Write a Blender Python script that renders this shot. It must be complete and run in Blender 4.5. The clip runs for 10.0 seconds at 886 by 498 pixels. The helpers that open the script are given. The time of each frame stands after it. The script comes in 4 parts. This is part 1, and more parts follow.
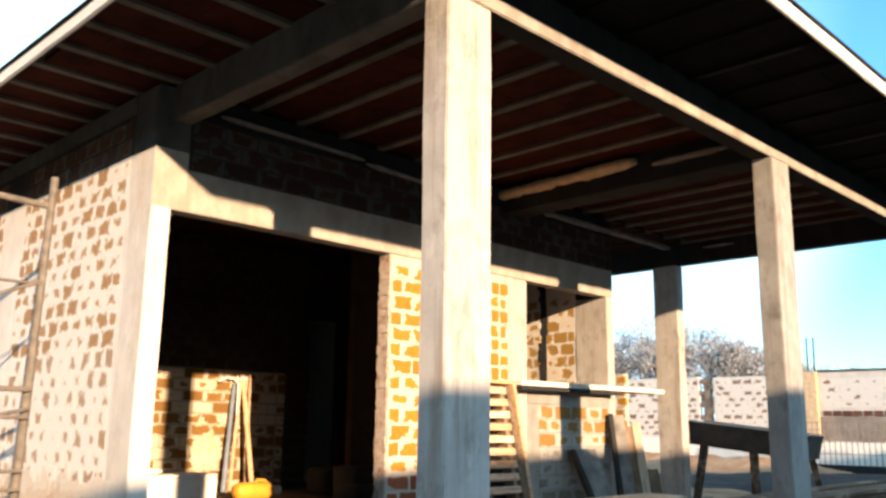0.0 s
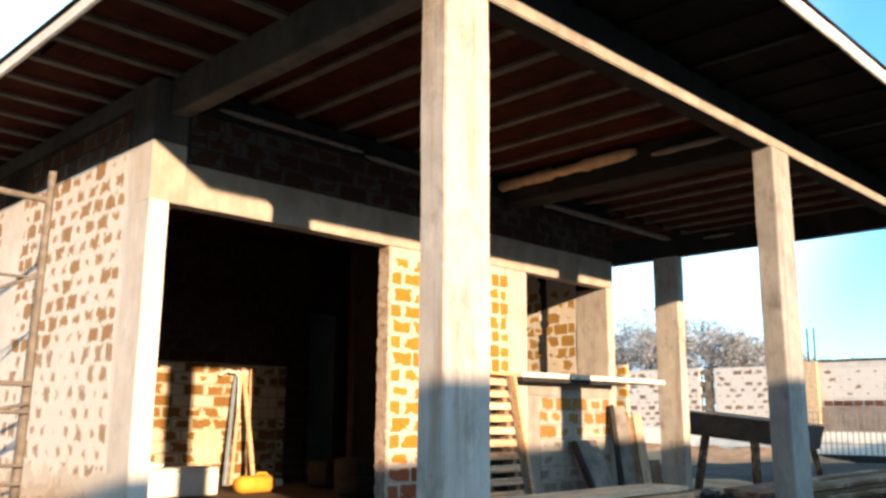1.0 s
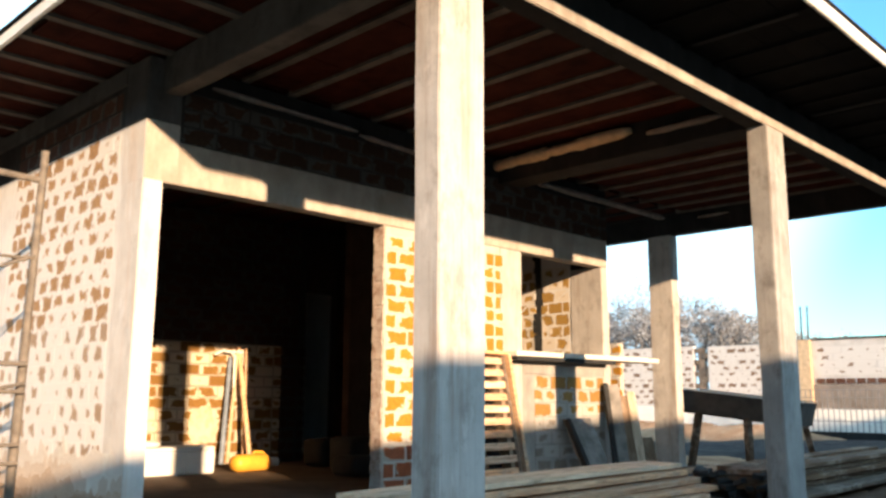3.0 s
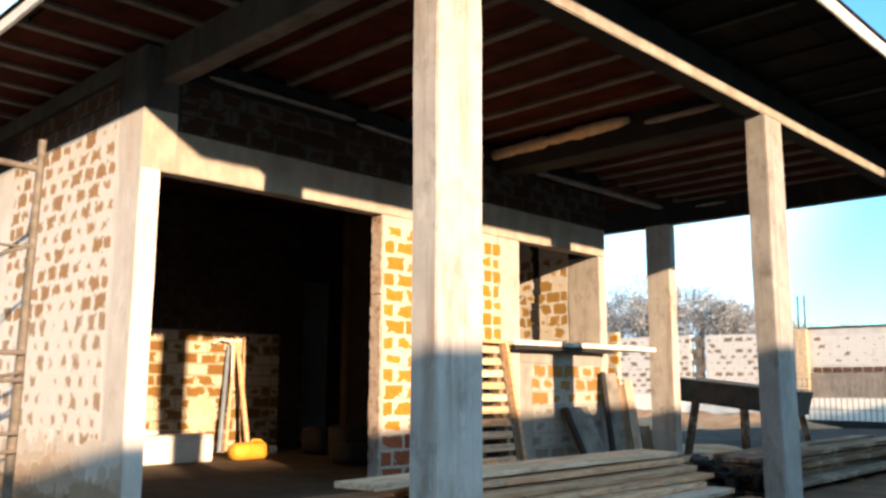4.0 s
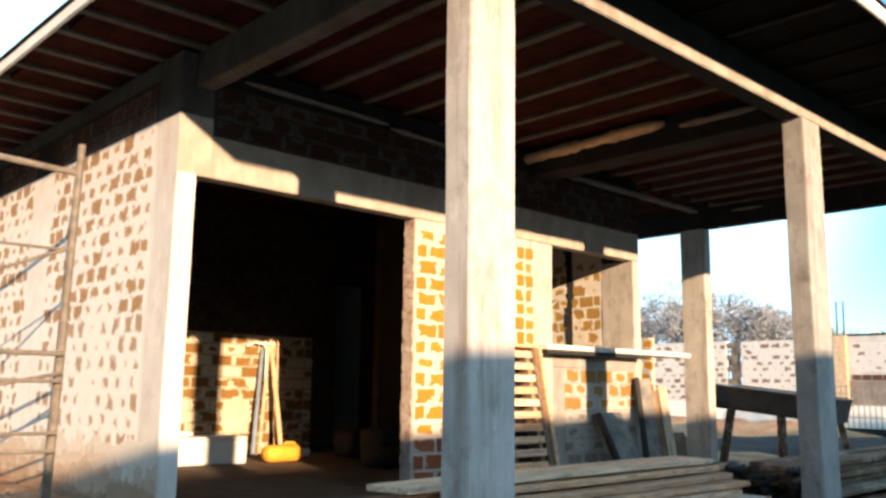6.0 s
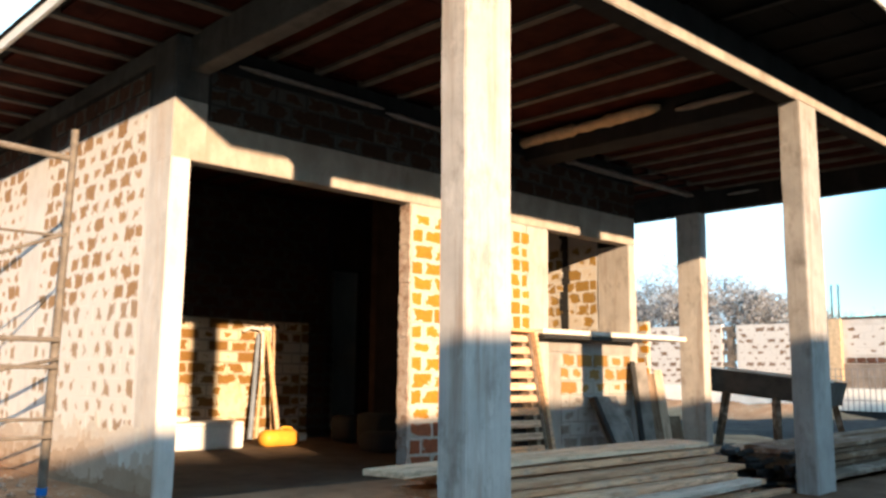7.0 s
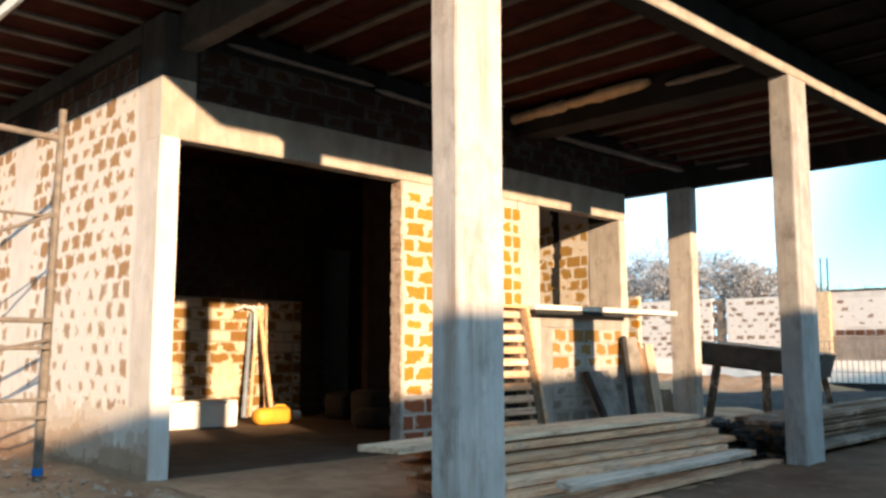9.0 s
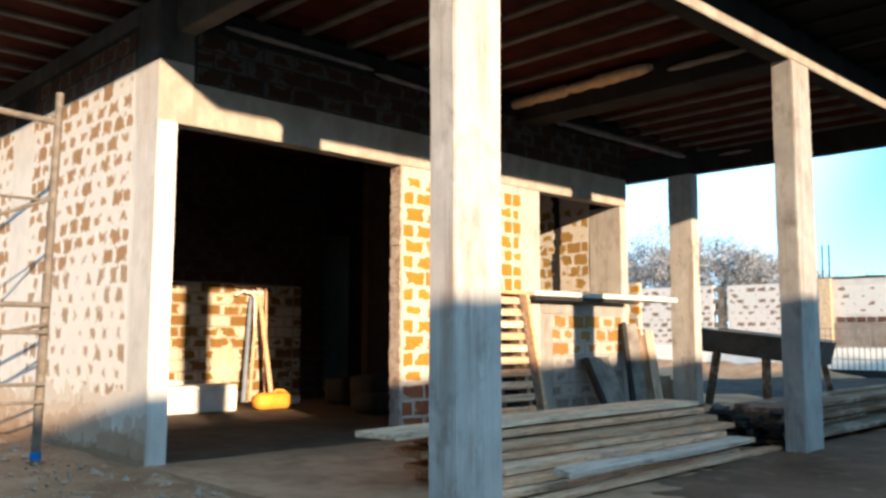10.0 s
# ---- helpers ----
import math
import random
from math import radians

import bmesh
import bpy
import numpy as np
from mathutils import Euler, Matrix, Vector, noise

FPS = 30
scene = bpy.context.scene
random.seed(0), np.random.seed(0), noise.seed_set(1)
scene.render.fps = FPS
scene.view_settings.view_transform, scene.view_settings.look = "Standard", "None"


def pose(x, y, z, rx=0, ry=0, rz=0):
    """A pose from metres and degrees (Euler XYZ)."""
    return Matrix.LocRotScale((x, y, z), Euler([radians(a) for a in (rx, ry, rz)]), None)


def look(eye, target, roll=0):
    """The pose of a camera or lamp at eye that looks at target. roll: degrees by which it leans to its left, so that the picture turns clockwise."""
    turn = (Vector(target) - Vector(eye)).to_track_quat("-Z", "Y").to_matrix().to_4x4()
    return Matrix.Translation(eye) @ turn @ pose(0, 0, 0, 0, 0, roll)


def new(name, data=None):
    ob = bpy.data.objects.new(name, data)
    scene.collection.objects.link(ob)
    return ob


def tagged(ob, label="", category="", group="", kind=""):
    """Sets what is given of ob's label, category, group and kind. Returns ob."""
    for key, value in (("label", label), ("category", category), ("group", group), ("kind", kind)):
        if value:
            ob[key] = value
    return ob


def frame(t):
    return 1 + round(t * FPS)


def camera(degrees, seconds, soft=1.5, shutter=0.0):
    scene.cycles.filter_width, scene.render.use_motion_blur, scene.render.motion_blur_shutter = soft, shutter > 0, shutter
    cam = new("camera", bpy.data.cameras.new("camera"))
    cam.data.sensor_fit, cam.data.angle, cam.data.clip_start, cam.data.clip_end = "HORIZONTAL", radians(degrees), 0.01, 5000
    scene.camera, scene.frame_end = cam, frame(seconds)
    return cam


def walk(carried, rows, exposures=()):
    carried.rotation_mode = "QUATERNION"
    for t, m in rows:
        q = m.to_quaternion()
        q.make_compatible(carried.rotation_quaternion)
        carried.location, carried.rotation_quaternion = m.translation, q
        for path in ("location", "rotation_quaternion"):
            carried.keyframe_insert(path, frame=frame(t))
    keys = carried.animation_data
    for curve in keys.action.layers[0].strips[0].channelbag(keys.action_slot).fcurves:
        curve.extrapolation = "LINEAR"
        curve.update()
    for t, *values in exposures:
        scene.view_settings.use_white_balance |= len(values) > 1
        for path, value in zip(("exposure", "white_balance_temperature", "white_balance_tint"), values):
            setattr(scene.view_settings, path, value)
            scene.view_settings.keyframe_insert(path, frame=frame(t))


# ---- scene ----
cam = camera(54.77, 10.0, soft=2.8)
# seconds, eye x, y, z, then tilt, lean and turn in degrees
PATH = [
    (0.0, 4.954, -2.389, 0.767, 101.74, -0.75, 44.67),
    (0.5, 4.949, -2.378, 0.760, 101.63, -0.27, 44.86),
    (1.0, 4.949, -2.375, 0.761, 101.27, -0.38, 44.77),
    (1.5, 4.950, -2.377, 0.762, 101.16, -0.46, 44.78),
    (2.0, 4.948, -2.377, 0.765, 100.85, -0.43, 44.67),
    (2.5, 4.950, -2.373, 0.762, 100.41, -0.32, 44.60),
    (4.0, 4.954, -2.378, 0.763, 99.14, -0.24, 44.31),
    (4.5, 4.956, -2.375, 0.761, 99.57, -0.24, 45.31),
    (5.0, 4.956, -2.375, 0.763, 99.77, -0.53, 46.06),
    (6.5, 4.950, -2.378, 0.760, 99.06, -0.60, 46.46),
    (7.0, 4.948, -2.370, 0.763, 98.38, -0.53, 46.20),
    (7.5, 4.952, -2.364, 0.760, 97.96, -0.21, 46.11),
    (8.0, 4.958, -2.376, 0.761, 97.75, -0.02, 46.19),
    (8.5, 4.947, -2.379, 0.762, 97.41, 0.00, 46.12),
    (9.0, 4.950, -2.380, 0.761, 96.85, 0.11, 45.67),
    (9.5, 4.949, -2.376, 0.764, 96.33, -0.03, 45.51),
    (10.0, 4.942, -2.348, 0.765, 95.88, -0.11, 45.76),
]
walk(cam, [(t, pose(*row)) for t, *row in PATH], [(0.0, 2.0, 6300, -8), (9.4, 2.0, 6300, -8), (10.0, 1.97, 5750, -12)])

# ---- world and sun ----
TRAVEL = Vector((-1.0, 0.341, -0.2035)).normalized()      # the way the sunlight goes
world = bpy.data.worlds.new("sky")
scene.world = world
world.use_nodes = True
wn = world.node_tree.nodes
sky = wn.new("ShaderNodeTexSky")
sky.sky_type, sky.sun_disc = "NISHITA", False
sky.sun_elevation = math.asin(-TRAVEL.z)
sky.sun_rotation = math.atan2(-TRAVEL.x, -TRAVEL.y)
sky.air_density, sky.dust_density, sky.ozone_density = 1.1, 0.35, 2.6
wn["Background"].inputs["Strength"].default_value = 0.15
# a thin bright veil of cloud that thins out to clear blue, uneven all over the sky
wl = world.node_tree.links
way, shift, veil, cover, clear, blend = (wn.new("ShaderNode" + kind) for kind in ("TexCoord", "Mapping", "TexNoise", "MapRange", "Mix", "Mix"))
shift.inputs["Location"].default_value = (0.091, 7.238, -6.850)
veil.inputs["Scale"].default_value, veil.inputs["Detail"].default_value, veil.inputs["Roughness"].default_value = 1.875, 2.0, 0.4
for key, value in (("From Min", 0.40), ("From Max", 0.62), ("To Min", 1.0), ("To Max", 0.0)):
    cover.inputs[key].default_value = value
cover.interpolation_type = "SMOOTHSTEP"
clear.data_type = blend.data_type = "RGBA"
clear.blend_type, clear.inputs[0].default_value, clear.inputs[7].default_value = "MULTIPLY", 1.0, (0.50, 0.68, 0.87, 1)
blend.inputs[7].default_value = (2.2, 3.0, 4.05, 1)
wl.new(way.outputs["Generated"], shift.inputs["Vector"])
wl.new(shift.outputs["Vector"], veil.inputs["Vector"])
wl.new(veil.outputs["Fac"], cover.inputs["Value"])
wl.new(sky.outputs[0], clear.inputs[6])
wl.new(cover.outputs["Result"], blend.inputs[0])
wl.new(clear.outputs[2], blend.inputs[6])
wl.new(blend.outputs[2], wn["Background"].inputs["Color"])
sun = new("sun", bpy.data.lights.new("sun", "SUN"))
sun.data.energy, sun.data.angle, sun.data.color = 3.25, radians(0.8), (1.0, 0.63, 0.43)
sun.matrix_world = look((0, 0, 0), TRAVEL)


# ---- materials ----
def mat(name, build, rough=0.85, metal=0.0, gloss=0.25):
    m = bpy.data.materials.new(name)
    m.use_nodes = True
    nt = m.node_tree
    bsdf = nt.nodes["Principled BSDF"]
    bsdf.inputs["Roughness"].default_value, bsdf.inputs["Metallic"].default_value = rough, metal
    bsdf.inputs["Specular IOR Level"].default_value = gloss
    build(nt, bsdf)
    return m


def node(nt, kind, **values):
    n = nt.nodes.new(kind)
    for key, value in values.items():
        n.inputs[key].default_value = value
    return n


def coords(nt, stretch=(1, 1, 1), jitter=True):
    """Object coordinates, moved at random from object to object so that pieces differ."""
    tc, mp = nt.nodes.new("ShaderNodeTexCoord"), nt.nodes.new("ShaderNodeMapping")
    mp.inputs["Scale"].default_value = stretch
    nt.links.new(tc.outputs["Object"], mp.inputs["Vector"])
    if jitter:
        info, mul = nt.nodes.new("ShaderNodeObjectInfo"), nt.nodes.new("ShaderNodeVectorMath")
        mul.operation = "SCALE"
        mul.inputs[0].default_value = (31.0, 17.0, 23.0)
        nt.links.new(info.outputs["Random"], mul.inputs["Scale"])
        nt.links.new(mul.outputs[0], mp.inputs["Location"])
    return mp.outputs["Vector"]


def noisy(nt, vec, scale, detail=4.0, rough=0.6):
    n = node(nt, "ShaderNodeTexNoise", Scale=scale, Detail=detail, Roughness=rough)
    nt.links.new(vec, n.inputs["Vector"])
    return n.outputs["Fac"]


def ramp(nt, fac, stops):
    r = nt.nodes.new("ShaderNodeValToRGB")
    el = r.color_ramp.elements
    while len(el) < len(stops):
        el.new(0.5)
    for e, (p, c) in zip(el, stops):
        e.position, e.color = p, (*c, 1)
    nt.links.new(fac, r.inputs["Fac"])
    return r.outputs["Color"]


def mix(nt, fac, a, b, mode="MIX"):
    m = nt.nodes.new("ShaderNodeMix")
    m.data_type, m.blend_type = "RGBA", mode
    for sock, val in ((m.inputs[0], fac), (m.inputs[6], a), (m.inputs[7], b)):
        if isinstance(val, (int, float)):
            sock.default_value = val
        elif isinstance(val, tuple):
            sock.default_value = (*val, 1)
        else:
            nt.links.new(val, sock)
    return m.outputs[2]


def relief(nt, bsdf, height, strength, dist=0.01):
    b = node(nt, "ShaderNodeBump", Strength=strength, Distance=dist)
    nt.links.new(height, b.inputs["Height"])
    nt.links.new(b.outputs["Normal"], bsdf.inputs["Normal"])


def concrete(dark, light, stain, board=(6, 6, 0.8), bump=0.35):
    def build(nt, bsdf):
        v = coords(nt)
        base = ramp(nt, noisy(nt, v, 3.0, 6), [(0.3, dark), (0.7, light)])
        blotch = noisy(nt, coords(nt, (1.6, 1.6, 0.7)), 2.6, 7, 0.68)
        base = mix(nt, ramp(nt, blotch, [(0.48, (0, 0, 0)), (0.70, (0.75,) * 3)]), base, stain)
        streak = noisy(nt, coords(nt, board), 2.2, 5, 0.7)
        base = mix(nt, ramp(nt, streak, [(0.5, (0, 0, 0)), (0.72, (0.55,) * 3)]), base, stain)
        pores = noisy(nt, v, 60, 3)
        base = mix(nt, ramp(nt, pores, [(0.62, (0, 0, 0)), (0.75, (0.5,) * 3)]), base, stain)
        nt.links.new(base, bsdf.inputs["Base Color"])
        relief(nt, bsdf, mix(nt, 0.5, streak, pores), bump, 0.012)
    return build


def board_cast(dark, light, stain, bump=0.5):
    """Concrete cast between rough boards: upright grain, joints of the boards, knots and rust-brown runs."""
    def build(nt, bsdf):
        v = coords(nt)
        base = ramp(nt, noisy(nt, v, 4.0, 6), [(0.3, dark), (0.7, light)])
        grain = noisy(nt, coords(nt, (26, 26, 0.7)), 1.5, 5, 0.7)
        base = mix(nt, ramp(nt, grain, [(0.50, (0, 0, 0)), (0.75, (0.32,) * 3)]), base, stain)
        run = noisy(nt, coords(nt, (5, 5, 0.45)), 1.8, 5, 0.65)
        base = mix(nt, ramp(nt, run, [(0.53, (0, 0, 0)), (0.68, (0.6,) * 3)]), base, tuple(c * k for c, k in zip(stain, (1.25, 1.0, 0.8))))
        blotch = noisy(nt, coords(nt, (1.5, 1.5, 0.8)), 5.5, 6, 0.7)
        base = mix(nt, ramp(nt, blotch, [(0.52, (0, 0, 0)), (0.68, (0.6,) * 3)]), base, stain)
        pale = noisy(nt, coords(nt, (2.0, 2.0, 0.9)), 4.0, 6, 0.7)
        base = mix(nt, ramp(nt, pale, [(0.58, (0, 0, 0)), (0.70, (0.5,) * 3)]), base, tuple(min(0.75, c * 1.25) for c in light))
        pores = noisy(nt, v, 70, 3)
        base = mix(nt, ramp(nt, pores, [(0.63, (0, 0, 0)), (0.74, (0.6,) * 3)]), base, stain)
        nt.links.new(base, bsdf.inputs["Base Color"])
        relief(nt, bsdf, mix(nt, 0.7, grain, blotch), bump, 0.008)
    return build


def brick(low, high, wash, half, reach, ragged, fine=13.0, spread=0.35, soft=0.07, bump=0.6):
    """Fired clay, its rim covered by an uneven smear of mortar. half: half the brick's length and height."""
    def build(nt, bsdf):
        v = coords(nt)
        info = nt.nodes.new("ShaderNodeObjectInfo")
        clay = ramp(nt, info.outputs["Random"], [(0.0, low), (1.0, high)])
        clay = mix(nt, ramp(nt, noisy(nt, v, 35, 4), [(0.3, (0.55,) * 3), (0.65, (0,) * 3)]), clay, tuple(c * 0.55 for c in low))
        tc, ab, sep = nt.nodes.new("ShaderNodeTexCoord"), nt.nodes.new("ShaderNodeVectorMath"), nt.nodes.new("ShaderNodeSeparateXYZ")
        ab.operation = "ABSOLUTE"
        nt.links.new(tc.outputs["Object"], ab.inputs[0])
        nt.links.new(ab.outputs[0], sep.inputs[0])

        def calc(op, x, y):
            n = nt.nodes.new("ShaderNodeMath")
            n.operation = op
            for sock, val in zip(n.inputs, (x, y)):
                if isinstance(val, (int, float)):
                    sock.default_value = val
                else:
                    nt.links.new(val, sock)
            return n.outputs[0]
        rim = calc("MAXIMUM", calc("DIVIDE", sep.outputs["X"], half[0]), calc("DIVIDE", sep.outputs["Z"], half[1]))
        smear = noisy(nt, v, fine, 2.5, 0.55)
        edge = calc("ADD", rim, calc("MULTIPLY", calc("SUBTRACT", smear, 0.5), ragged))
        edge = calc("ADD", edge, calc("MULTIPLY", calc("SUBTRACT", info.outputs["Random"], 0.5), ragged * spread))
        colour = mix(nt, ramp(nt, edge, [(reach, (0, 0, 0)), (reach + soft, (1,) * 3)]), clay, wash)
        nt.links.new(colour, bsdf.inputs["Base Color"])
        relief(nt, bsdf, mix(nt, 0.5, noisy(nt, v, 45, 4), ramp(nt, edge, [(reach, (0, 0, 0)), (reach + soft + 0.05, (1,) * 3)])), bump, 0.012)
    return build


def wood(dark, light, grain=(30, 1.2, 30)):
    def build(nt, bsdf):
        g = noisy(nt, coords(nt, grain), 1.6, 6, 0.7)
        info = nt.nodes.new("ShaderNodeObjectInfo")
        base = ramp(nt, g, [(0.36, dark), (0.64, light)])
        tone = ramp(nt, info.outputs["Random"], [(0.0, (0.70, 0.62, 0.55)), (0.25, (1.05, 0.78, 0.56)), (0.5, (0.80, 0.78, 0.76)), (0.75, (1.05, 0.92, 0.80)), (1.0, (1.3, 1.2, 1.06))])
        base = mix(nt, 1.0, base, tone, "MULTIPLY")
        spots = noisy(nt, coords(nt, (1, 0.5, 1)), 5, 5, 0.7)
        base = mix(nt, ramp(nt, spots, [(0.51, (0, 0, 0)), (0.64, (0.6,) * 3)]), base, (0.46, 0.37, 0.29))
        dirt = noisy(nt, coords(nt, (4, 0.6, 4)), 9, 6, 0.78)
        base = mix(nt, ramp(nt, dirt, [(0.52, (0, 0, 0)), (0.60, (0.5,) * 3)]), base, (0.17, 0.11, 0.065))
        nt.links.new(base, bsdf.inputs["Base Color"])
        relief(nt, bsdf, g, 0.5, 0.008)
    return build


def plain(colour, vary=0.15, scale=8.0, bump=0.1):
    def build(nt, bsdf):
        n = noisy(nt, coords(nt), scale, 5)
        lo = tuple(c * (1 - vary) for c in colour)
        hi = tuple(min(1, c * (1 + vary)) for c in colour)
        nt.links.new(ramp(nt, n, [(0.3, lo), (0.7, hi)]), bsdf.inputs["Base Color"])
        relief(nt, bsdf, n, bump, 0.01)
    return build


def soil(dark, light, dust, bump=0.9):
    """Trodden earth: damp and dry patches, lighter dust, crumbs."""
    def build(nt, bsdf):
        v = coords(nt)
        base = ramp(nt, noisy(nt, v, 1.7, 7, 0.65), [(0.32, dark), (0.66, light)])
        drift = noisy(nt, coords(nt, (1, 1, 1)), 4.5, 6, 0.7)
        base = mix(nt, ramp(nt, drift, [(0.54, (0, 0, 0)), (0.68, (0.7,) * 3)]), base, dust)
        crumbs = noisy(nt, v, 42, 4, 0.7)
        base = mix(nt, ramp(nt, crumbs, [(0.55, (0, 0, 0)), (0.66, (0.6,) * 3)]), base, dark)
        base = mix(nt, ramp(nt, noisy(nt, v, 90, 2), [(0.66, (0, 0, 0)), (0.72, (0.7,) * 3)]), base, dust)
        nt.links.new(base, bsdf.inputs["Base Color"])
        relief(nt, bsdf, mix(nt, 0.6, drift, crumbs), bump, 0.02)
    return build


def rubble(nt, bsdf):
    """Broken brick ends and mortar, speckled pink, tan and grey."""
    v = coords(nt)
    lumps = ramp(nt, noisy(nt, v, 14, 5, 0.7), [(0.30, (0.12, 0.08, 0.06)), (0.38, (0.42, 0.29, 0.22)), (0.50, (0.56, 0.45, 0.37)), (0.66, (0.64, 0.56, 0.49))])
    nt.links.new(lumps, bsdf.inputs["Base Color"])
    relief(nt, bsdf, noisy(nt, v, 24, 5, 0.7), 0.9, 0.03)


CONCRETE = mat("concrete", concrete((0.40, 0.37, 0.335), (0.54, 0.51, 0.465), (0.22, 0.205, 0.185)))
PILLAR_PALE = mat("pale_board_marked_concrete", board_cast((0.42, 0.385, 0.35), (0.56, 0.52, 0.475), (0.22, 0.18, 0.15), 0.5))
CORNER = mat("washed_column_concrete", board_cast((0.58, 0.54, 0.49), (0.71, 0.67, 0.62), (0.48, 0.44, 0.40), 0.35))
PILLAR = mat("board_marked_concrete", board_cast((0.28, 0.265, 0.247), (0.41, 0.388, 0.36), (0.14, 0.122, 0.105), 0.5))
PLASTER = mat("smeared_plaster", concrete((0.28, 0.255, 0.225), (0.42, 0.385, 0.345), (0.20, 0.185, 0.17), (2.5, 2.5, 1.2), 0.6), gloss=0.1)
# Roof shade is put into these dark soffit, beam and joist tones.
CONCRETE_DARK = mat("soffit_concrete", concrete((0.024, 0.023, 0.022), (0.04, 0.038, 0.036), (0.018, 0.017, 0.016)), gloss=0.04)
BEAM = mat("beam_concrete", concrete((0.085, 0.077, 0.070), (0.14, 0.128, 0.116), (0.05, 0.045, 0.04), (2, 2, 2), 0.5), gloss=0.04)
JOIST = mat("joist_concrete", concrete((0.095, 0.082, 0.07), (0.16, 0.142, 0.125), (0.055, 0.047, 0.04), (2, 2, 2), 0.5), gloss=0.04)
# Tan concrete, kept pale for the strip of beam in the sun.
LIT_BEAM = mat("lit_beam_face", concrete((0.31, 0.265, 0.22), (0.45, 0.395, 0.335), (0.19, 0.16, 0.13), (1.5, 1.5, 3), 0.5))
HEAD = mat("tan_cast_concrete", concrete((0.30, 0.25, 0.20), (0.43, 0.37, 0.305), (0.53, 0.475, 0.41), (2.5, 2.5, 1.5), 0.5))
MORTAR = mat("mortar", concrete((0.47, 0.43, 0.37), (0.60, 0.55, 0.48), (0.34, 0.30, 0.25), (2, 2, 2), 0.8))
WASH = mat("lime_wash", concrete((0.70, 0.67, 0.625), (0.78, 0.755, 0.715), (0.60, 0.565, 0.52), (2, 2, 2), 0.4))
FAR_WASH = mat("grey_pink_wash", concrete((0.53, 0.49, 0.45), (0.63, 0.585, 0.54), (0.42, 0.38, 0.34), (2, 2, 2), 0.5))
BRICK = mat("brick", brick((0.39, 0.175, 0.022), (0.50, 0.24, 0.03), (0.57, 0.51, 0.43), (0.108, 0.056), 0.74, 1.5, 12.0, 0.3, 0.12))
BRICK_WASHED = mat("washed_brick", brick((0.40, 0.245, 0.125), (0.54, 0.345, 0.185), (0.745, 0.715, 0.67), (0.096, 0.062), 0.43, 1.7, 15.0, 0.42, 0.30, 0.25))
BRICK_THICK_WASH = mat("thickly_washed_brick", brick((0.42, 0.30, 0.20), (0.53, 0.39, 0.27), (0.745, 0.715, 0.67), (0.066, 0.066), 0.29, 1.9, 15.0, 0.45, 0.40, 0.2))
BRICK_FAR = mat("far_washed_brick", brick((0.20, 0.13, 0.09), (0.36, 0.25, 0.17), (0.60, 0.555, 0.51), (0.118, 0.062), 0.24, 1.7, 17.0, 0.5, 0.20, 0.4))
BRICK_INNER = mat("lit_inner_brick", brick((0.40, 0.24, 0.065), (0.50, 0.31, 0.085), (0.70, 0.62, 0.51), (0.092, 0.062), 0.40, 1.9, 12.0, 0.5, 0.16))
BRICK_RED = mat("red_brick", brick((0.27, 0.085, 0.04), (0.36, 0.12, 0.055), (0.42, 0.37, 0.31), (0.108, 0.056), 0.95, 1.2, 12.0, 0.3, 0.12))
BRICK_SMEARED = mat("smeared_brick", brick((0.28, 0.155, 0.045), (0.37, 0.21, 0.06), (0.42, 0.38, 0.335), (0.117, 0.056), 0.70, 1.8, 10.0, 0.45, 0.16))
BRICK_GREY = mat("cement_smeared_brick", brick((0.23, 0.19, 0.155), (0.29, 0.25, 0.21), (0.38, 0.35, 0.315), (0.117, 0.056), 0.30, 1.9, 10.0, 0.6, 0.3))
# Dark copy of the wall brick for courses out of the sun.
BRICK_SHADED = mat("shaded_brick", brick((0.055, 0.032, 0.022), (0.08, 0.047, 0.03), (0.085, 0.078, 0.07), (0.12, 0.056), 0.74, 1.6, 14.0, 0.3), gloss=0.04)
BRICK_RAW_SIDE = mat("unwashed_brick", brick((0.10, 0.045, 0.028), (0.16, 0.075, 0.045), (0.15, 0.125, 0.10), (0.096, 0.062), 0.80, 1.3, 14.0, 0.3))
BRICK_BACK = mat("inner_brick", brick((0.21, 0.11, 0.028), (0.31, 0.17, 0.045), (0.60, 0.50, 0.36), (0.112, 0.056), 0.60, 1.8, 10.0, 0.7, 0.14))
# Shade under the roof is put into these near-black tones.
OVERHANG_SHADE = mat("overhang_shade", plain((0.008, 0.0075, 0.007), 0.4, 4), gloss=0.04)
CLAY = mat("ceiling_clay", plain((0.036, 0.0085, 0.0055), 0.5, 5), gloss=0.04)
EARTH = mat("earth", soil((0.22, 0.125, 0.072), (0.40, 0.245, 0.145), (0.48, 0.345, 0.235)), gloss=0.03)
SCREED = mat("screed", concrete((0.10, 0.072, 0.052), (0.16, 0.12, 0.088), (0.065, 0.046, 0.034), (1, 1, 1)), gloss=0.1)
# Brown soil, darkened to stand for the dim right-hand corner.
SOIL_DIM = mat("dimmed_soil", soil((0.09, 0.054, 0.034), (0.17, 0.106, 0.068), (0.23, 0.155, 0.105)), gloss=0.03)
# Soil with the far ground's shade put into its grey.
SOIL_SHADED = mat("shaded_soil", soil((0.022, 0.021, 0.022), (0.06, 0.055, 0.052), (0.10, 0.088, 0.08)), gloss=0.03)
SCREED_PALE = mat("dusty_screed", concrete((0.35, 0.205, 0.12), (0.51, 0.32, 0.20), (0.22, 0.128, 0.075), (1, 1, 1)), gloss=0.1)
